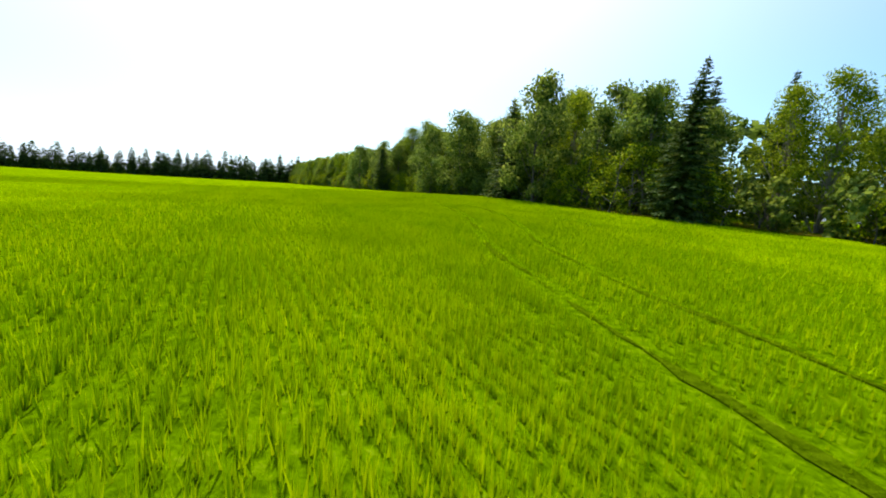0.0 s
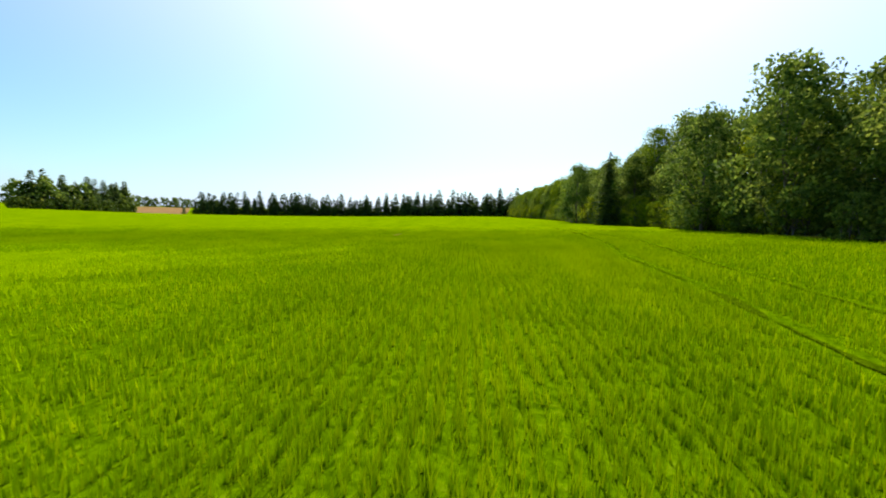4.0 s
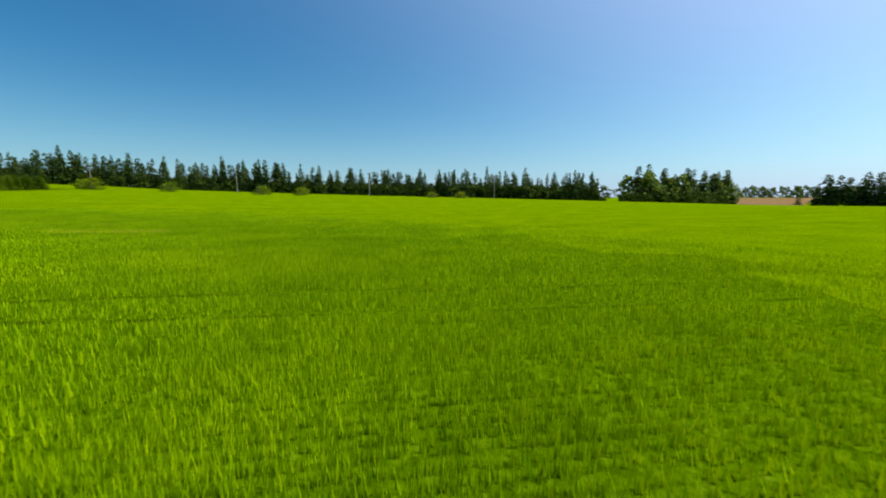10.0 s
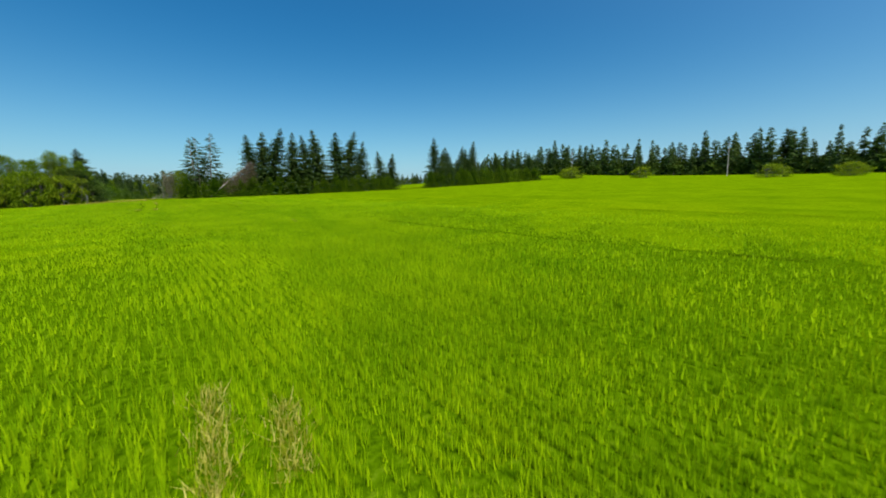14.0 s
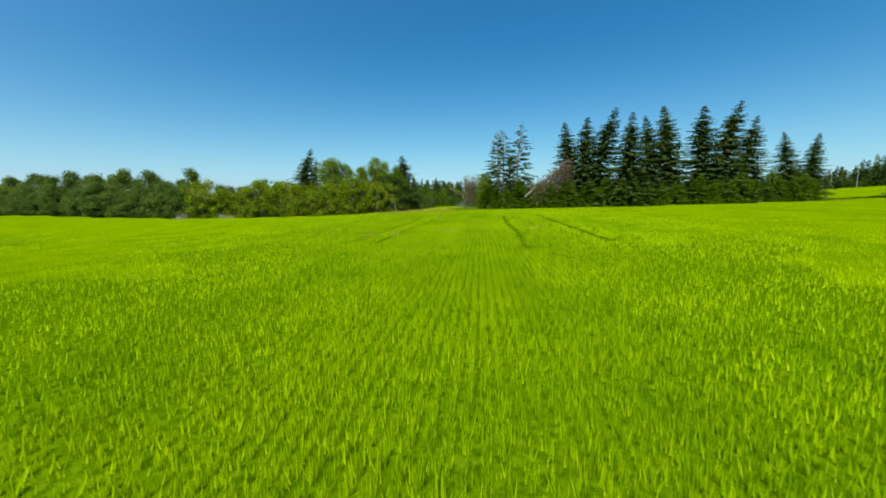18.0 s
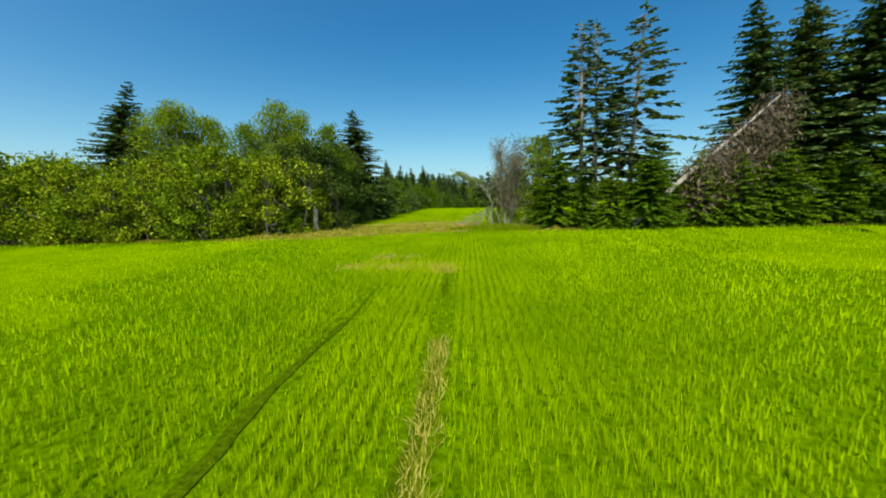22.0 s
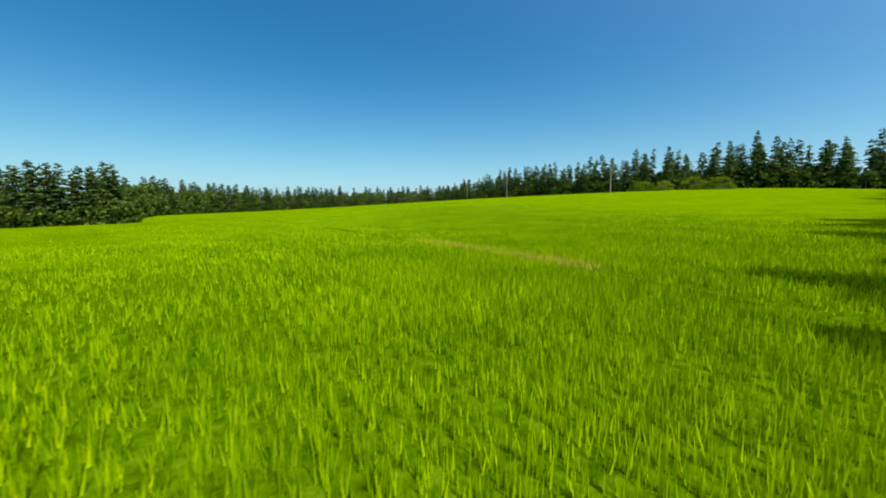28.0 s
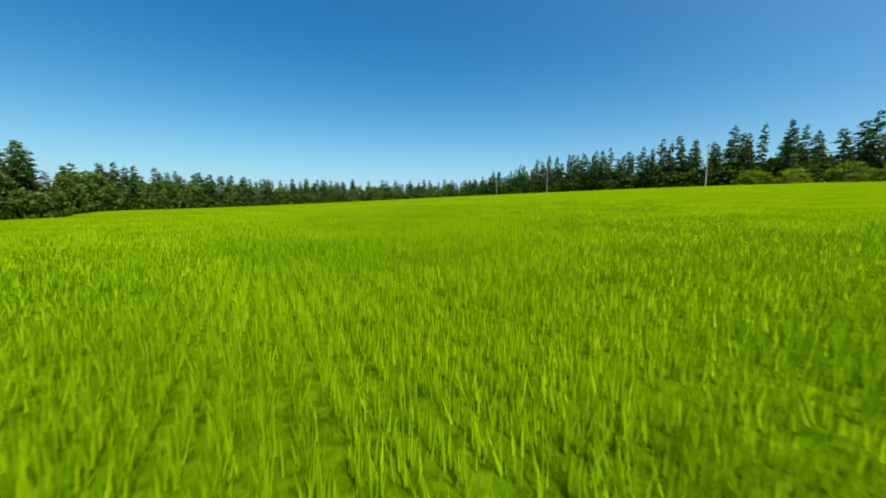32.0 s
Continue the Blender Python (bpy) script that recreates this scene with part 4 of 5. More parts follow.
def leaning_spruce():
    """The dead spruce that fell against its neighbours."""
    rr = np.random.RandomState(79)
    e = np.array([-29.9, -57.8, 6.6])
    foot = np.array([-23.6, -52.9, gz(-23.6, -52.9)])
    root = thing("fallen_spruce", *foot, "dead spruce leaning over with a bare pale trunk and brown twigs", "tree")
    p, rad = bough(rr, foot - foot + [0, 0, 0.25], e - foot, 0.17, 0.04, 0.0, 0.03, 10)
    part("trunk", tube(p, rad, 8), PALE_BARK, root)
    tw = []
    for k in range(5, 10):
        for _ in range(34):
            s = p[min(k, 9)] + rr.randn(3) * 0.05
            d = unit(rr.randn(3) * [1, 1, 0.6] + [0, 0, -0.5])
            ln = rr.uniform(0.5, 1.8)
            tw.append(tube([s, s + d * ln * 0.5 + [0, 0, -0.2], s + d * ln + [0, 0, -0.9]], [0.018, 0.012, 0.004], 3))
    part("branchwork", join(tw), BARK, root, "bare brown twigs")
    n = 6500
    k = rr.randint(4, 10, n)
    c = p[k] + rr.randn(n, 3) * [0.45, 0.45, 0.3] + np.stack([0 * k, 0 * k, -rr.rand(n) * (p[k][:, 2] * 0.75)], 1)
    d = unit(rr.randn(n, 3) + [0, 0, -0.7])
    sz = rr.uniform(0.08, 0.24, (n, 1))
    part("dead_needles", cards(c, d * sz, unit(np.cross(d, rr.randn(n, 3))) * sz * 0.22), DEAD, root, "brown dead needle sprays", False)
    return root


def brush_heap(x, y, size, seed):
    rr = np.random.RandomState(seed)
    z = gz(x, y)
    root = thing("brush_heap", x, y, z, "heap of grey cut branches at the hedge foot", "branches")
    for _ in range(46):
        a = np.array([rr.randn() * size, rr.randn() * size * 0.45, rr.uniform(0.02, 0.5)])
        d = unit(np.array([rr.randn(), rr.randn() * 0.5, rr.randn() * 0.25])) * rr.uniform(0.8, 2.0)
        part("stick", tube([a - d / 2, a + rr.randn(3) * 0.06, a + d / 2], [0.03, 0.025, 0.01], 5), PALE_BARK, root)
    return root


dead_tree(-16.9, -52.25)
bent_tree()
fallen_branches()
leaning_spruce()
snag(-16.1, -51.75, 1.2, 0.055, "broken grey-white tree stump beside the gap", 5, (0.03, 0.02))
snag(-6.8, -46.5, 1.6, 0.13, "pale broken birch stump at the hedge foot", 6, (-0.06, 0.03))
snag(-6.4, -46.8, 1.0, 0.06, "thin broken birch stump at the hedge foot", 9, (0.1, -0.03))
snag(-18.1, -51.25, 0.5, 0.018, "thin broken fir stem in the shade of the firs", 10, (-0.05, 0.02))
snag(-18.35, -51.6, 0.55, 0.016, "thin broken fir stem in the shade of the firs", 11, (0.04, 0.02))
brush_heap(24.5, -29.5, 1.3, 7)
brush_heap(17, -32.6, 0.9, 8)
log = thing("log", -15.5, -50.65, float(bank_top(-15.5, -50.65)) - 0.02, "short bleached broken branch lying in the grass", "log", "", 60)
part("trunk", tube([(-0.26, 0.06, 0.05), (-0.1, 0.0, 0.09), (0.06, 0.02, 0.1), (0.24, -0.05, 0.07)], [0.012, 0.03, 0.032, 0.012], 8), LICHEN, log)
part("broken_twig", tube([(0.05, 0.03, 0.11), (0.13, 0.1, 0.16), (0.18, 0.15, 0.17)], [0.012, 0.009, 0.004], 5), LICHEN, log)

# ---- power poles and a farmhouse by the road ----
POLE_WOOD = bark("weathered pole wood", (0.22, 0.19, 0.16), (0.42, 0.38, 0.33), 5.0)
IRON = Mat("grey galvanised iron", 0.5).color((0.35, 0.36, 0.37)).m
WHITE = Mat("white weatherboard", 0.7)
_boards = WHITE.noise(1.5, 4.0, 0.6, (1, 1, 8))
WHITE = WHITE.color(WHITE.ramp(_boards, (0.3, (0.62, 0.62, 0.6)), (0.7, (0.8, 0.8, 0.78)))).m
SHINGLE = soil_material("grey-green roof shingles", (0.06, 0.09, 0.085), (0.12, 0.16, 0.15), 4.0)
PANE = Mat("dark window glass", 0.1).color((0.03, 0.04, 0.05)).m


def power_pole(x, y, h=9.0):
    root = thing("power_pole", x, y, gz(x, y), "weathered wooden power pole with a crossarm", "pole", "roadside power poles", 80)
    zs = np.linspace(-0.3, h, 5)
    part("post", tube([(0, 0, q) for q in zs], [0.12 - 0.004 * q for q in zs], 9), POLE_WOOD, root)
    arm = part("crossarm", box(0, 0, h - 0.5, 2.2, 0.1, 0.12), POLE_WOOD, root, "", False)
    for k in (-1.0, -0.35, 0.35, 1.0):
        part("insulator", tube([(k, 0, h - 0.44), (k, 0, h - 0.3), (k, 0, h - 0.22)], [0.03, 0.05, 0.02], 6), IRON, arm, "grey insulator")


for x, y in ((-180, 27), (-165, -17), (-147.5, -62), (-122, -98), (-106, -167), (-98, -222), (-103, -285)):
    power_pole(x, y)


def farmhouse(x, y, turn):
    root = thing("farmhouse", x, y, gz(x, y), "small white farmhouse with a grey-green gable roof among trees", "house", "", turn)
    wall = part("wall", box(0, 0, 1.5, 11, 7, 3.4), WHITE, root, "", False)
    g = np.array([(-5.5, -3.5, 3.2), (-5.5, 3.5, 3.2), (-5.5, 0, 5.8), (5.5, -3.5, 3.2), (5.5, 3.5, 3.2), (5.5, 0, 5.8)])
    part("gable", (g, np.array([(0, 2, 1), (3, 4, 5)])), WHITE, root, "", False)
    for sd in (-1, 1):
        lo, hi = np.array([0, sd * 4.1, 2.85]), np.array([0, 0, 5.95])
        v = np.array([(-6, *lo[1:]), (6, *lo[1:]), (6, *hi[1:]), (-6, *hi[1:])])
        v = np.concatenate([v, v + [0, 0, 0.18]])
        part("roof", (v, np.array([(0, 1, 2, 3), (4, 7, 6, 5), (0, 4, 5, 1), (1, 5, 6, 2), (2, 6, 7, 3), (3, 7, 4, 0)])), SHINGLE, root, "", False)
    part("chimney", box(2, 0.3, 6.2, 0.7, 0.7, 1.6), RED_SOIL, root, "red brick chimney", False)
    for sd in (-1, 1):
        for k in (-3.6, -1.2, 3.4):
            w = part("window", box(k, sd * 3.52, 1.9, 1.1, 0.1, 1.3), WHITE, root, "", False)
            part("pane", box(k, sd * 3.56, 1.9, 0.9, 0.08, 1.1), PANE, w, "", False)
        d = part("door", box(1.1, sd * 3.53, 1.1, 0.95, 0.1, 2.1), SHINGLE, root, "dark green door", False)
        part("handle", box(1.45, sd * 3.6, 1.05, 0.12, 0.06, 0.05), IRON, d, "", False)
    for k in (-1, 1):
        w = part("window", box(k * 5.52, 0.6, 1.9, 0.1, 1.1, 1.3), WHITE, root, "", False)
        part("pane", box(k * 5.56, 0.6, 1.9, 0.08, 0.9, 1.1), PANE, w, "", False)


farmhouse(-216, 34, 75)


def ploughed(name, corners, label):
    """A bare field as a sheet on the ground between four corners."""
    c = np.array(corners, float)
    q = np.linspace(0, 1, 12)
    u, w = np.meshgrid(q, q)
    xy = ((1 - u) * (1 - w))[..., None] * c[0] + (u * (1 - w))[..., None] * c[1] + (u * w)[..., None] * c[2] + ((1 - u) * w)[..., None] * c[3]
    v = np.concatenate([xy.reshape(-1, 2), (ground(xy[..., 0], xy[..., 1]) + 0.25).reshape(-1, 1)], 1)
    i = np.arange(144).reshape(12, 12)
    f = np.stack([i[:-1, :-1], i[:-1, 1:], i[1:, 1:], i[1:, :-1]], -1).reshape(-1, 4)
    return tagged(new(name, mesh_from(name, v, [f], RED_SOIL)), label, "field", kind="structure")


ploughed("ground_ploughed", [(-252, 116), (-420, 160), (-420, 235), (-250, 150)], "bare red-brown ploughed field in the distance")
far_wood("far_hedge", "far low line of trees behind the ploughed field", [("farbroad", x, y, rr.uniform(0.7, 1.0)) for x, y, rr, s in along([(-425, 110), (-428, 270)], 3.0, 2.5, 40)])

# ---- crop ----
TRACKS = [
    ([(-0.6, 12), (-1.0, 16), (-1.6, 20), (-2, 23.5), (-2, 27), (-2, 31), (-2.6, 34.5), (-3.6, 39), (-5, 43), (-7, 48), (-8.4, 53.5), (-9.6, 57), (-11.7, 63.3), (-17.4, 77), (-26, 98)], 0.45),
    ([(1.2, 13), (0.8, 16), (-0.2, 20.5), (-0.6, 24), (-0.3, 28), (-0.2, 32), (-0.6, 35), (-1.7, 39), (-3.2, 43), (-5.1, 48), (-6.8, 54), (-8.3, 58.7), (-9.4, 61.3), (-12.3, 67.6), (-15.8, 78)], 0.38),
    ([(-24, 58), (-25.4, 60), (-26.1, 61.5), (-27.2, 63.9), (-28.9, 67.9), (-34, 80)], 0.35),
    ([(-24.8, 56.4), (-26.1, 59.2), (-27.7, 62.6), (-31.4, 70.8), (-36, 82)], 0.3),
    ([(-38.6, 46), (-40.3, 49.2), (-41.3, 51.2), (-43.3, 55.6), (-46, 61)], 0.4),
    ([(-38, 48), (-39.6, 51.4), (-40.8, 54.1), (-42, 56.5), (-44, 61)], 0.35),
    ([(-46.5, 27), (-48.8, 32.5), (-50.5, 36.3), (-52, 39.2), (-53.5, 42)], 0.35),
    ([(-44, 18), (-47.4, 25.4), (-50.4, 33.5), (-53.1, 38.8), (-55.5, 43)], 0.35),
    ([(-55, 6), (-58.1, 11.2), (-62.3, 17.8), (-66, 23)], 0.4),
    ([(-68, 4), (-73.3, 12.9), (-78, 24)], 0.4),
    ([(-19.8, -37), (-20.9, -35.2), (-22.1, -32.7), (-23, -31), (-25.9, -26), (-28.5, -20.4), (-30, -17.4), (-31.5, -14)], 0.4),
    ([(-20.6, -39.2), (-21.7, -37.2), (-23.2, -34.4), (-24.6, -31.6), (-27.5, -26), (-30.3, -19.8), (-31.6, -17.2), (-33.4, -13.6)], 0.4),
    ([(-29.5, -36.5), (-35.4, -24.9), (-37.4, -21.4), (-41, -14)], 0.4),
    ([(-33, -37), (-38.6, -26.5), (-43.4, -17.5)], 0.35),
    ([(-3.3, -70.9), (-6.9, -61.8), (-7.8, -57.3), (-8.3, -54.8)], 0.35),
    ([(0, -80), (-6.8, -68), (-8.4, -61.8), (-9.3, -57.3), (-9.8, -54)], 0.35),
    ([(-24.6, -88), (-26.6, -80), (-27.6, -76), (-28.1, -73), (-28.6, -69)], 0.4),
    ([(-21.6, -90), (-24.8, -78.6), (-25.8, -75.1), (-26.3, -72), (-26.8, -68)], 0.4),
]
for line, width in TRACKS:
    ribbon("tramline_track", line, width * 0.36, TRACK, "narrow wheel track pressed through the green crop, its shade put into the colour", 0.04, "track", 0.12, True, 0.3)
ribbon("verge", HEDGE_AXIS[:2] + [(-3, -45.8)], 4.8, BANK, "rough grassy bank along the hedge", 0.025, "bank", 0.2)
ribbon("verge", [(-18.5, -54.0)] + HEDGE_AXIS[4:], 4.8, BANK, "rough grassy bank along the hedge", 0.025, "bank", 0.2)


def make_bank():
    xs, ys = np.arange(-21.4, -2.4, 0.1), np.arange(-58, -42, 0.1)
    gx, gy = np.meshgrid(xs, ys)
    v = np.stack([gx.ravel(), gy.ravel(), bank_top(gx, gy).ravel()], 1)
    keep = in_gap(gx, gy).ravel() > -0.6
    i = np.arange(gx.size).reshape(gx.shape)
    f = np.stack([i[:-1, :-1], i[:-1, 1:], i[1:, 1:], i[1:, :-1]], -1).reshape(-1, 4)
    f = f[keep[f].all(1)]
    used, back = np.unique(f, return_inverse=True)
    return tagged(new("verge", mesh_from("verge", v[used], [back.reshape(-1, 4)], BANK, True)), "rough mounded bank of dead grass and soil in the gap", "bank", kind="structure")


make_bank()
ribbon("verge", [(a + 2.5, b + 1) for a, b in WOOD[:10]], 5.0, BANK, "rough shaded grass under the wood's edge", 0.05, "bank", 0.2)


def blades(rr, x, y, tall, wide, bend=0.7, foot=None):
    """Upright pointed leaves at x, y on the ground, leaning over more or less."""
    n = len(x)
    z = (near_ground(x, y) if foot is None else foot(x, y)) - 0.02
    a = rr.rand(n) * 2 * np.pi
    sx, sy = np.cos(a) * wide * 0.5, np.sin(a) * wide * 0.5
    b = rr.rand(n) * 2 * np.pi
    lean = bend * rr.rand(n) ** 1.3 * tall
    p0 = np.stack([x - sx, y - sy, z], 1)
    p1 = np.stack([x + sx, y + sy, z], 1)
    p2 = np.stack([x + np.cos(b) * lean, y + np.sin(b) * lean, z + tall * (1 - 0.25 * (lean / tall) ** 1.5)], 1)
    return np.stack([p0, p1, p2], 1).reshape(-1, 3), np.arange(n * 3).reshape(-1, 3)


def tufts(name, label, category, parts_of, mat, seed):
    """One mesh of blades from (x, y, tall, wide, bend) sets."""
    rr = np.random.RandomState(seed)
    v, f = join([blades(rr, *one) for one in parts_of])
    return tagged(new(name, mesh_from(name, v, [f], mat)), label, category, kind="stuff")


THIN = [(-32.9, -20.3, 0.5), (-33.8, -20.0, 0.4), (-31.4, -17.5, 0.5), (-29.9, -16.8, 0.45), (-37.9, -23.2, 0.4), (-17.4, -38.9, 0.5), (-18.6, -39.3, 0.55), (-19.8, -39.8, 0.5), (-20.3, -39.5, 0.4), (-17.1, -40.7, 0.5), (-18.0, -41.0, 0.4),
        (-14.1, -60.7, 0.6), (-14.6, -60.5, 0.6), (-15.0, -60.6, 0.5), (-13.6, -60.6, 0.4), (-16.3, -62.0, 0.4), (-11.3, -61.0, 0.4), (-15.6, -60.6, 0.4), (-16.4, -60.8, 0.45), (-9.0, -63.8, 0.4)]
# thin strips along the wheel tracks: ends, reach
STRIPS = [((-25.0, 59.4), (-26.0, 61.3), 0.16), ((-53.4, 26.4), (-52.8, 24.8), 0.16), ((-53.9, 26.2), (-53.6, 25.2), 0.14), ((-50.2, 31.5), (-51.4, 34.2), 0.13), ((-49.9, 4.5), (-49.4, 3.4), 0.1), ((-22.9, -35.0), (-24.5, -32.0), 0.14),
          ((-12.3, -54.0), (-12.5, -56.0), 0.18), ((-12.5, -56.0), (-14.0, -60.4), 0.2), ((-11.0, -54.0), (-12.0, -58.4), 0.14), ((-25.0, -78.2), (-25.9, -74.8), 0.2), ((-25.9, -74.8), (-26.4, -72.4), 0.26)]
for (_a, _b), (_c, _d), _r in STRIPS:
    _n = int(math.hypot(_c - _a, _d - _b) / _r) + 2
    THIN += [(_a + (_c - _a) * k / _n, _b + (_d - _b) * k / _n, _r) for k in range(_n + 1)]


def thinness(x, y):
    """1 in the middle of a thin place in the crop, 0 outside."""
    out = np.zeros(x.shape)
    rough = 0.1 * patchy(x, y, 0.5, 12)
    for a, b, r in THIN:
        i = np.nonzero((np.abs(x - a) < 2 * r) & (np.abs(y - b) < 2 * r))[0]
        out[i] = np.maximum(out[i], 1 - (np.hypot(x[i] - a, y[i] - b) + rough[i]) / (r * 1.4))
    return np.clip(out * 1.6, 0, 1)


way_off = looked_up(lambda x, y: line_distance(x, y, LANES), -120, 80, -200, 130, 0.5)


def make_crop(label, sign, seed, row_turn):
    rr = np.random.RandomState(seed)
    sets = []
    ca, sa = math.cos(radians(row_turn)), math.sin(radians(row_turn))
    # from, to: distance from the way; leaves for each square metre; height, width, lean
    for lo, hi, dens, tall, wide, bend in ((0, 2.3, 1250, 0.175, 0.0155, 0.36), (2.3, 5.2, 500, 0.165, 0.024, 0.4), (5.2, 15, 130, 0.15, 0.038, 0.45), (15, 60, 17, 0.16, 0.065, 0.5)):
        x0, x1, y0, y1 = (-98, 44, -56, 100) if sign > 0 else (-84, 26, -172, -48)
        gx, gy = np.meshgrid(np.arange(x0, x1, 2.0), np.arange(y0, y1, 2.0))
        cell = way_off(gx.ravel(), gy.ravel())
        cell = np.nonzero((cell > lo * 0.8 - 2) & (cell < hi * 1.25 + 2))[0]
        cell = np.repeat(cell, int(dens * 4))
        n = len(cell)
        x, y = gx.ravel()[cell] + rr.uniform(-1, 1, n), gy.ravel()[cell] + rr.uniform(-1, 1, n)
        if lo < 5:  # drilled rows
            across, run = x * ca + y * sa, -x * sa + y * ca
            across = np.round(across / 0.17) * 0.17 + rr.randn(n) * 0.03
            x, y = across * ca - run * sa, across * sa + run * ca
        d = way_off(x, y)
        d = d + rr.uniform(-1, 1, n) * (0.3 + 0.2 * d)  # the bands run into one another
        keep = (d >= lo) & (d < hi) & (rr.rand(n) < np.clip((60 - d) / 40, 0, 1))
        x, y = x[keep], y[keep]
        n = len(x)
        clump = patchy(x, y, 0.14 if lo < 5 else 0.3, 6) + 0.8 * patchy(x, y, 0.5, 16) + 0.5 * patchy(x, y, 1.6, 7)
        keep = (clump > (-0.2 if lo < 5 else -0.3)) | (rr.rand(n) < 0.25)
        keep &= crop_edge(x, y, sign) > 0.5 * patchy(x, y, 5.0, 3)
        x, y, clump = x[keep], y[keep], clump[keep]
        if sign > 0:
            keep = line_distance(x, y, WOOD) > 1.2
            x, y, clump = x[keep], y[keep], clump[keep]
        low, gone = np.ones(len(x)), np.zeros(len(x))
        rough = 0.05 * patchy(x, y, 0.7, 9)
        for line, width in TRACKS:
            for a, b in zip(line, line[1:]):
                i = np.nonzero((x > min(a[0], b[0]) - 0.7) & (x < max(a[0], b[0]) + 0.7) & (y > min(a[1], b[1]) - 0.7) & (y < max(a[1], b[1]) + 0.7))[0]
                off = line_distance(x[i], y[i], [a, b]) + rough[i]
                gone[i] = np.maximum(gone[i], np.clip(1.25 - off / (width * 0.6), 0, 0.9))
                low[i] = np.minimum(low[i], np.clip(off / 0.34, 0.5, 1))
        thin = thinness(x, y)
        low = low * (1 - 0.5 * thin)
        t = tall * rr.uniform(0.6, 1.2, len(x)) * low * (1 + 0.14 * patchy(x, y, 9.0, 4) + 0.3 * np.clip(clump, -1, 1))
        w = wide * rr.uniform(0.6, 1.4, len(x))
        keep = rr.rand(len(x)) > np.maximum(gone, 0.8 * thin)
        sets.append((x[keep], y[keep], t[keep], w[keep], bend))
    # the outer bands take the copy with the sunlit tone in its colour
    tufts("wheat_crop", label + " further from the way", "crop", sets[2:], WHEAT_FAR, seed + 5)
    return tufts("wheat_crop", label, "crop", sets[:2], WHEAT, seed)


def make_canopy():
    """The crop further off, where single leaves can't be told apart: a soft sheet at leaf height."""
    xs, ys = spaced(-330, 110, 2.5, 1.25, 4000), spaced(-360, 340, 2.5, 1.25, 4000)
    gx, gy = np.meshgrid(xs, ys)
    x, y = gx.ravel(), gy.ravel()
    d = line_distance(x, y, LANES)
    rr = np.random.RandomState(50)
    z = ground(x, y) + crop_floor(x, y) + (0.03 * patchy(x, y, 7.0, 8) + rr.uniform(-0.045, 0.045, len(x))) * np.clip((d - 3) / 8, 0, 1)
    keep = (crop_edge(x, y, 1) > 0.3) | (crop_edge(x, y, -1) > 0.3) | (x > 76) | (x < -113)
    keep &= ~((line_distance(x, y, [(a + 7, b + 4) for a, b in WOOD]) < 7.5))
    keep &= line_distance(x, y, SIDE) > 2.5
    i = np.arange(len(x)).reshape(len(ys), len(xs))
    f = np.stack([i[:-1, :-1], i[:-1, 1:], i[1:, 1:], i[1:, :-1]], -1).reshape(-1, 4)
    f = f[keep[f].all(1)]
    used, back = np.unique(f, return_inverse=True)
    v = np.stack([x, y, z], 1)[used]
    return tagged(new("crop_canopy", mesh_from("crop_canopy", v, [back.reshape(-1, 4)], FIELD, True)), "smooth bright green expanse of young wheat further off", "crop", kind="stuff")


make_canopy()
make_crop("dense bright green young wheat covering the first field", 1, 21, 28.0)
make_crop("dense bright green young wheat in the field past the hedge", -1, 22, 13.0)


def scatter(rr, line, reach, count):
    """Random places round a line."""
    pts = np.array(line, float)
    d = np.concatenate([[0], np.cumsum(np.hypot(*np.diff(pts, axis=0).T))])
    s = rr.rand(count) * d[-1]
    a, r = rr.rand(count) * 2 * np.pi, reach * np.sqrt(rr.rand(count))
    return np.interp(s, d, pts[:, 0]) + np.cos(a) * r, np.interp(s, d, pts[:, 1]) + np.sin(a) * r


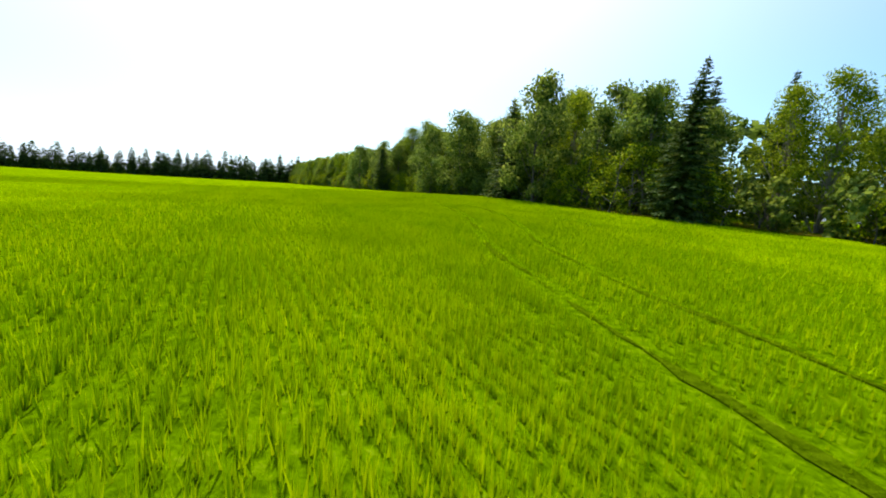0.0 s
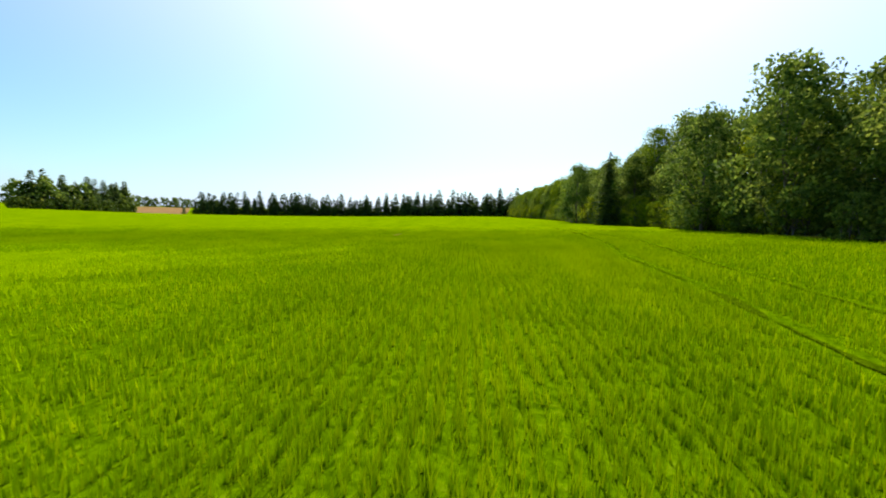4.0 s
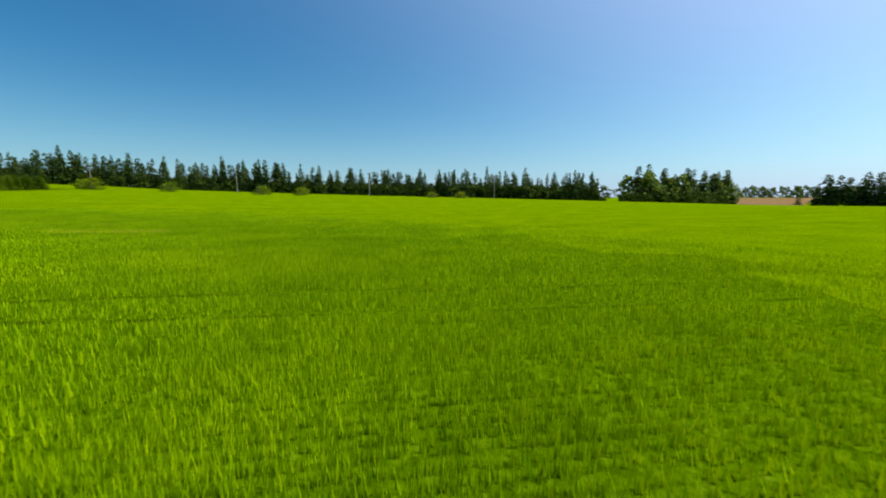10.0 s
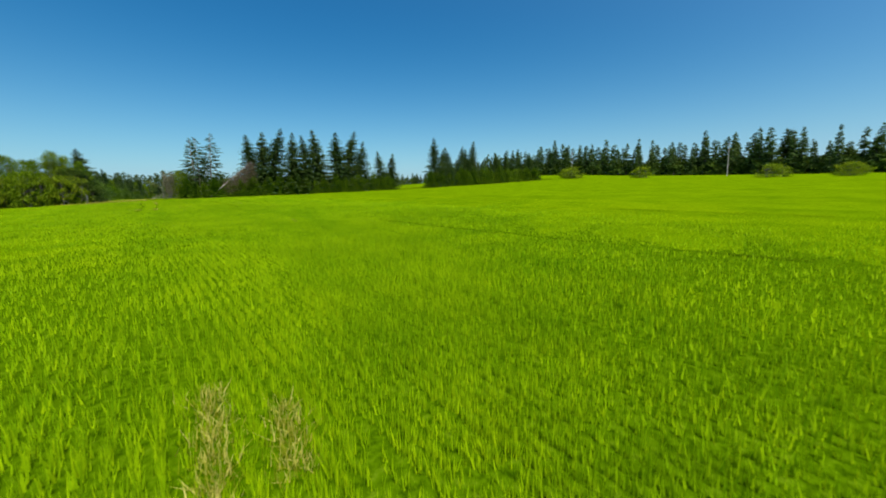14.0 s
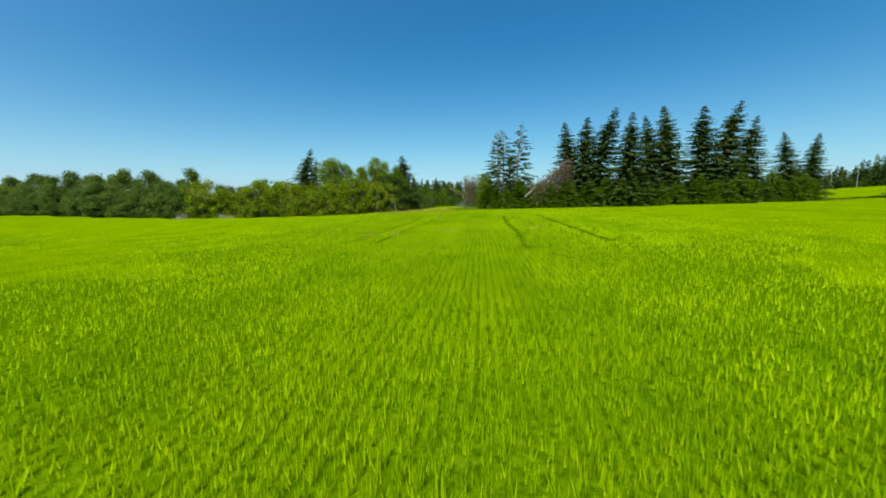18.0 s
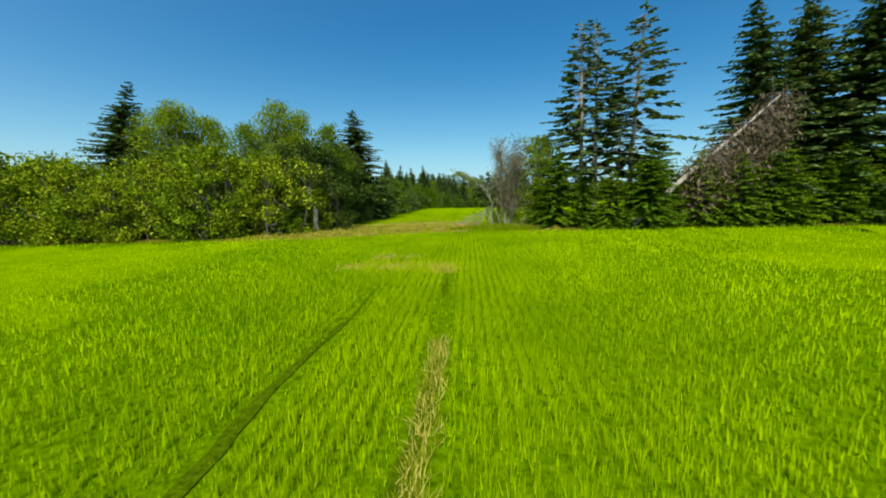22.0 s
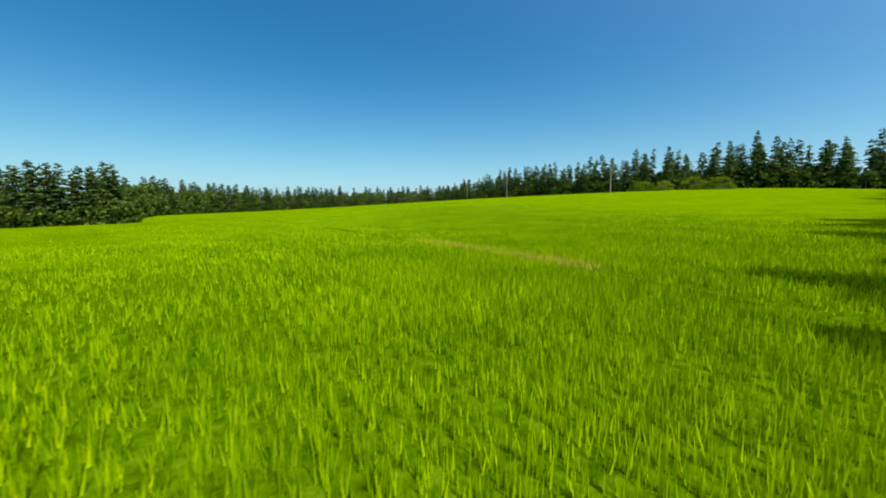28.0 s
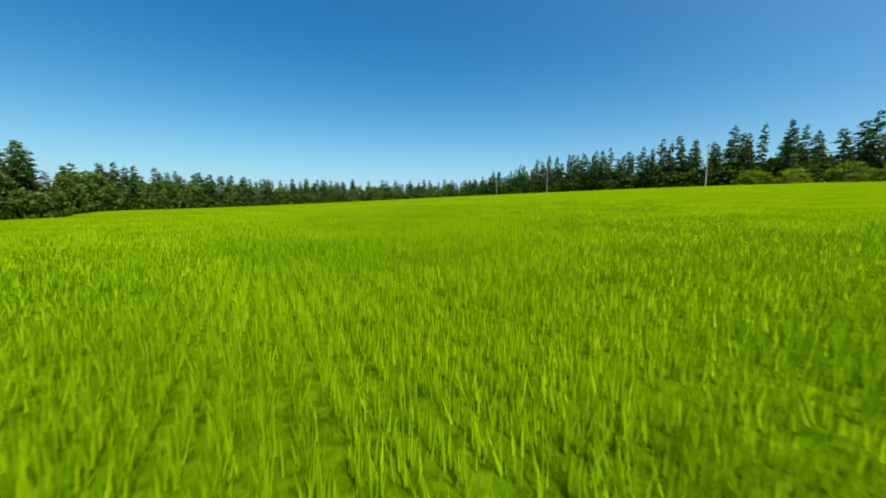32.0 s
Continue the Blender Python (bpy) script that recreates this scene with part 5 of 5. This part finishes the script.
def make_verge():
    rr = np.random.RandomState(31)
    x, y = scatter(rr, HEDGE_AXIS[1:6], 3.4, 30000)
    g = rr.rand(len(x)) < 0.6
    g &= in_gap(x, y) < 0
    d = ~g & (in_gap(x, y) < 0)
    tufts("dry_grass", "tangled straw-coloured dry grass along the hedge", "grass", [(x[d], y[d], rr.uniform(0.06, 0.24, d.sum()), rr.uniform(0.008, 0.02, d.sum()), 1.5)], STRAW, 32)
    tufts("rough_grass", "rough green grass and weeds along the hedge", "grass", [(x[g], y[g], rr.uniform(0.06, 0.22, g.sum()), rr.uniform(0.012, 0.035, g.sum()), 1.2)], FIR_GRASS, 33)
    # the bank in the gap: a mat of dead grass, leafy weeds in patches, green grass by the firs, a pale rim
    x, y = rr.uniform(-21, -3, 430000), rr.uniform(-57, -43, 430000)
    deep = in_gap(x, y)
    bare = np.maximum(1.0 - np.hypot((x + 13.9) / 0.95, (y + 51.3) / 0.5), 0.8 - np.hypot((x + 13.9) / 0.7, (y + 49.0) / 0.33)) + 0.7 * patchy(x, y, 0.6, 15)
    near = np.hypot(x + 13.5, y + 50.5) < 5.5
    keep = (deep > -0.25 + 0.4 * rr.rand(len(x))) & (rr.rand(len(x)) > np.clip(bare * 1.6, 0, 0.93)) & (near | (rr.rand(len(x)) < 0.45))
    x, y = x[keep], y[keep]
    n = len(x)
    lush = np.clip(1.3 - np.hypot((x + 16.9) / 2.0, (y + 50.2) / 1.5), -1, 1) + 0.9 * patchy(x, y, 1.1, 16) + 0.15 * rr.randn(n)
    weedy = patchy(x, y, 1.5, 17) + 0.7 * patchy(x, y, 0.55, 18) + 0.2 * rr.randn(n) + 0.3 * ((x > -11.5) & (y < -51.5))
    rim = (np.abs(y + 53.3 - 0.25 * (x + 12)) < 0.3 + 0.15 * patchy(x, y, 0.9, 19)) & (x > -13.6) & (x < -7) & (rr.rand(n) < 0.7)
    green = (lush > 0.35) & ~rim
    weed = (weedy > -0.08) & ~green & ~rim
    mat = ~green & ~weed & ~rim
    for nm, lb, who, tall, wide, bend, mt in (
            ("matted_grass", "matted brown and straw-coloured dead grass on the bank", mat, (0.04, 0.15), (0.006, 0.016), 2.0, MAT_GRASS),
            ("weeds", "low yellow-green leafy weeds on the bank", weed, (0.04, 0.11), (0.018, 0.036), 1.5, WEED),
            ("green_grass", "lush green grass on the bank by the firs", green, (0.12, 0.3), (0.008, 0.018), 0.7, FIR_GRASS),
            ("rim_grass", "tall pale dry grass along the far rim of the bank", rim, (0.2, 0.38), (0.006, 0.012), 0.5, STRAW)):
        n = int(who.sum())
        tufts(nm, lb, "grass", [(x[who], y[who], rr.uniform(*tall, n), rr.uniform(*wide, n), bend, bank_top)], mt, 36)
    cx, cy = rr.uniform(-20, -5, 700), rr.uniform(-55, -44, 700)
    cx, cy = cx[in_gap(cx, cy) > 0.2], cy[in_gap(cx, cy) > 0.2]
    k = np.repeat(np.arange(len(cx)), 30)
    tx, ty = cx[k] + rr.randn(len(k)) * 0.07, cy[k] + rr.randn(len(k)) * 0.07
    n = len(tx)
    tufts("straw_tussocks", "tussocks of dead straw-coloured grass on the bank", "grass", [(tx, ty, rr.uniform(0.1, 0.3, n), rr.uniform(0.006, 0.014, n), 1.1, bank_top)], MAT_GRASS, 37)
    px, py = [], []
    for a, b, r in THIN:
        n = int(2200 * r * r) + 3
        px.append(a + rr.randn(n) * r * 0.55)
        py.append(b + rr.randn(n) * r * 0.55)
    x, y = np.concatenate(px), np.concatenate(py)
    tufts("flattened_straw", "yellowed flattened stalks in the thin parts of the crop", "grass", [(x, y, rr.uniform(0.08, 0.2, len(x)), rr.uniform(0.008, 0.018, len(x)), 1.3)], STRAW, 34)
    x, y = scatter(rr, [(-9.5, -62.5), (-12, -60.8), (-15, -60.6), (-17.5, -61.8)], 1.9, 14000)
    x2, y2 = scatter(rr, [(-12.3, -54), (-12.5, -56), (-13.0, -58), (-14, -60.4), (-16.3, -62.2)], 0.35, 3600)
    x3, y3 = scatter(rr, [(-11.0, -54), (-11.3, -56), (-12, -58.4), (-13.5, -61)], 0.3, 1800)
    x4, y4 = scatter(rr, [(-17.2, -39), (-20.4, -40)], 0.9, 1800)
    x5, y5 = scatter(rr, [(-24.6, -79.5), (-25.9, -75), (-26.4, -72.4)], 0.4, 2500)
    x6, y6 = scatter(rr, [(-48.7, 28.1), (-50, 31), (-51.4, 34.2)], 0.5, 2600)
    x, y = np.concatenate([x, x2, x3, x4, x5, x6]), np.concatenate([y, y2, y3, y4, y5, y6])
    tufts("yellowed_wheat", "yellowing young wheat along old wheel tracks", "crop", [(x, y, rr.uniform(0.1, 0.24, len(x)), rr.uniform(0.01, 0.02, len(x)), 0.9)], YELLOW, 35)


YELLOW = foliage("yellowing wheat blades", (0.28, 0.42, 0.0), (0.46, 0.54, 0.0), (0.66, 0.62, 0.08), 0.36)
FIR_GRASS = foliage("rough grass blades", (0.06, 0.15, 0.0), (0.2, 0.32, 0.0), (0.44, 0.5, 0.01), 0.45)
make_verge()
# the trodden soil in the gap
for cx, cy, rx, ry, n in ((-13.9, -51.3, 0.9, 0.45, 3), (-13.9, -49.0, 0.55, 0.25, 5)):
    q = np.arange(26) * 2 * np.pi / 26
    w = 1 + 0.25 * np.sin(q * n + 1) + 0.14 * np.sin(q * 7 + 2) + 0.08 * np.sin(q * 11)
    rings = [(cx + rx * w * k * np.cos(q), cy + ry * w * k * np.sin(q), 0.022 * (1.1 - k) + 0.004) for k in (1, 0.8, 0.6, 0.4, 0.2, 0.02)]
    v = np.concatenate([np.stack([px, py, bank_top(px, py) + up], 1) for px, py, up in rings])
    f = [(k * 26 + i, k * 26 + (i + 1) % 26, (k + 1) * 26 + (i + 1) % 26, (k + 1) * 26 + i) for k in range(5) for i in range(26)]
    tagged(new("ground_bare_patch", mesh_from("bare patch", v, [np.array(f)], RED_SOIL, True)), "bare patch of reddish soil on the bank", "soil", kind="structure")
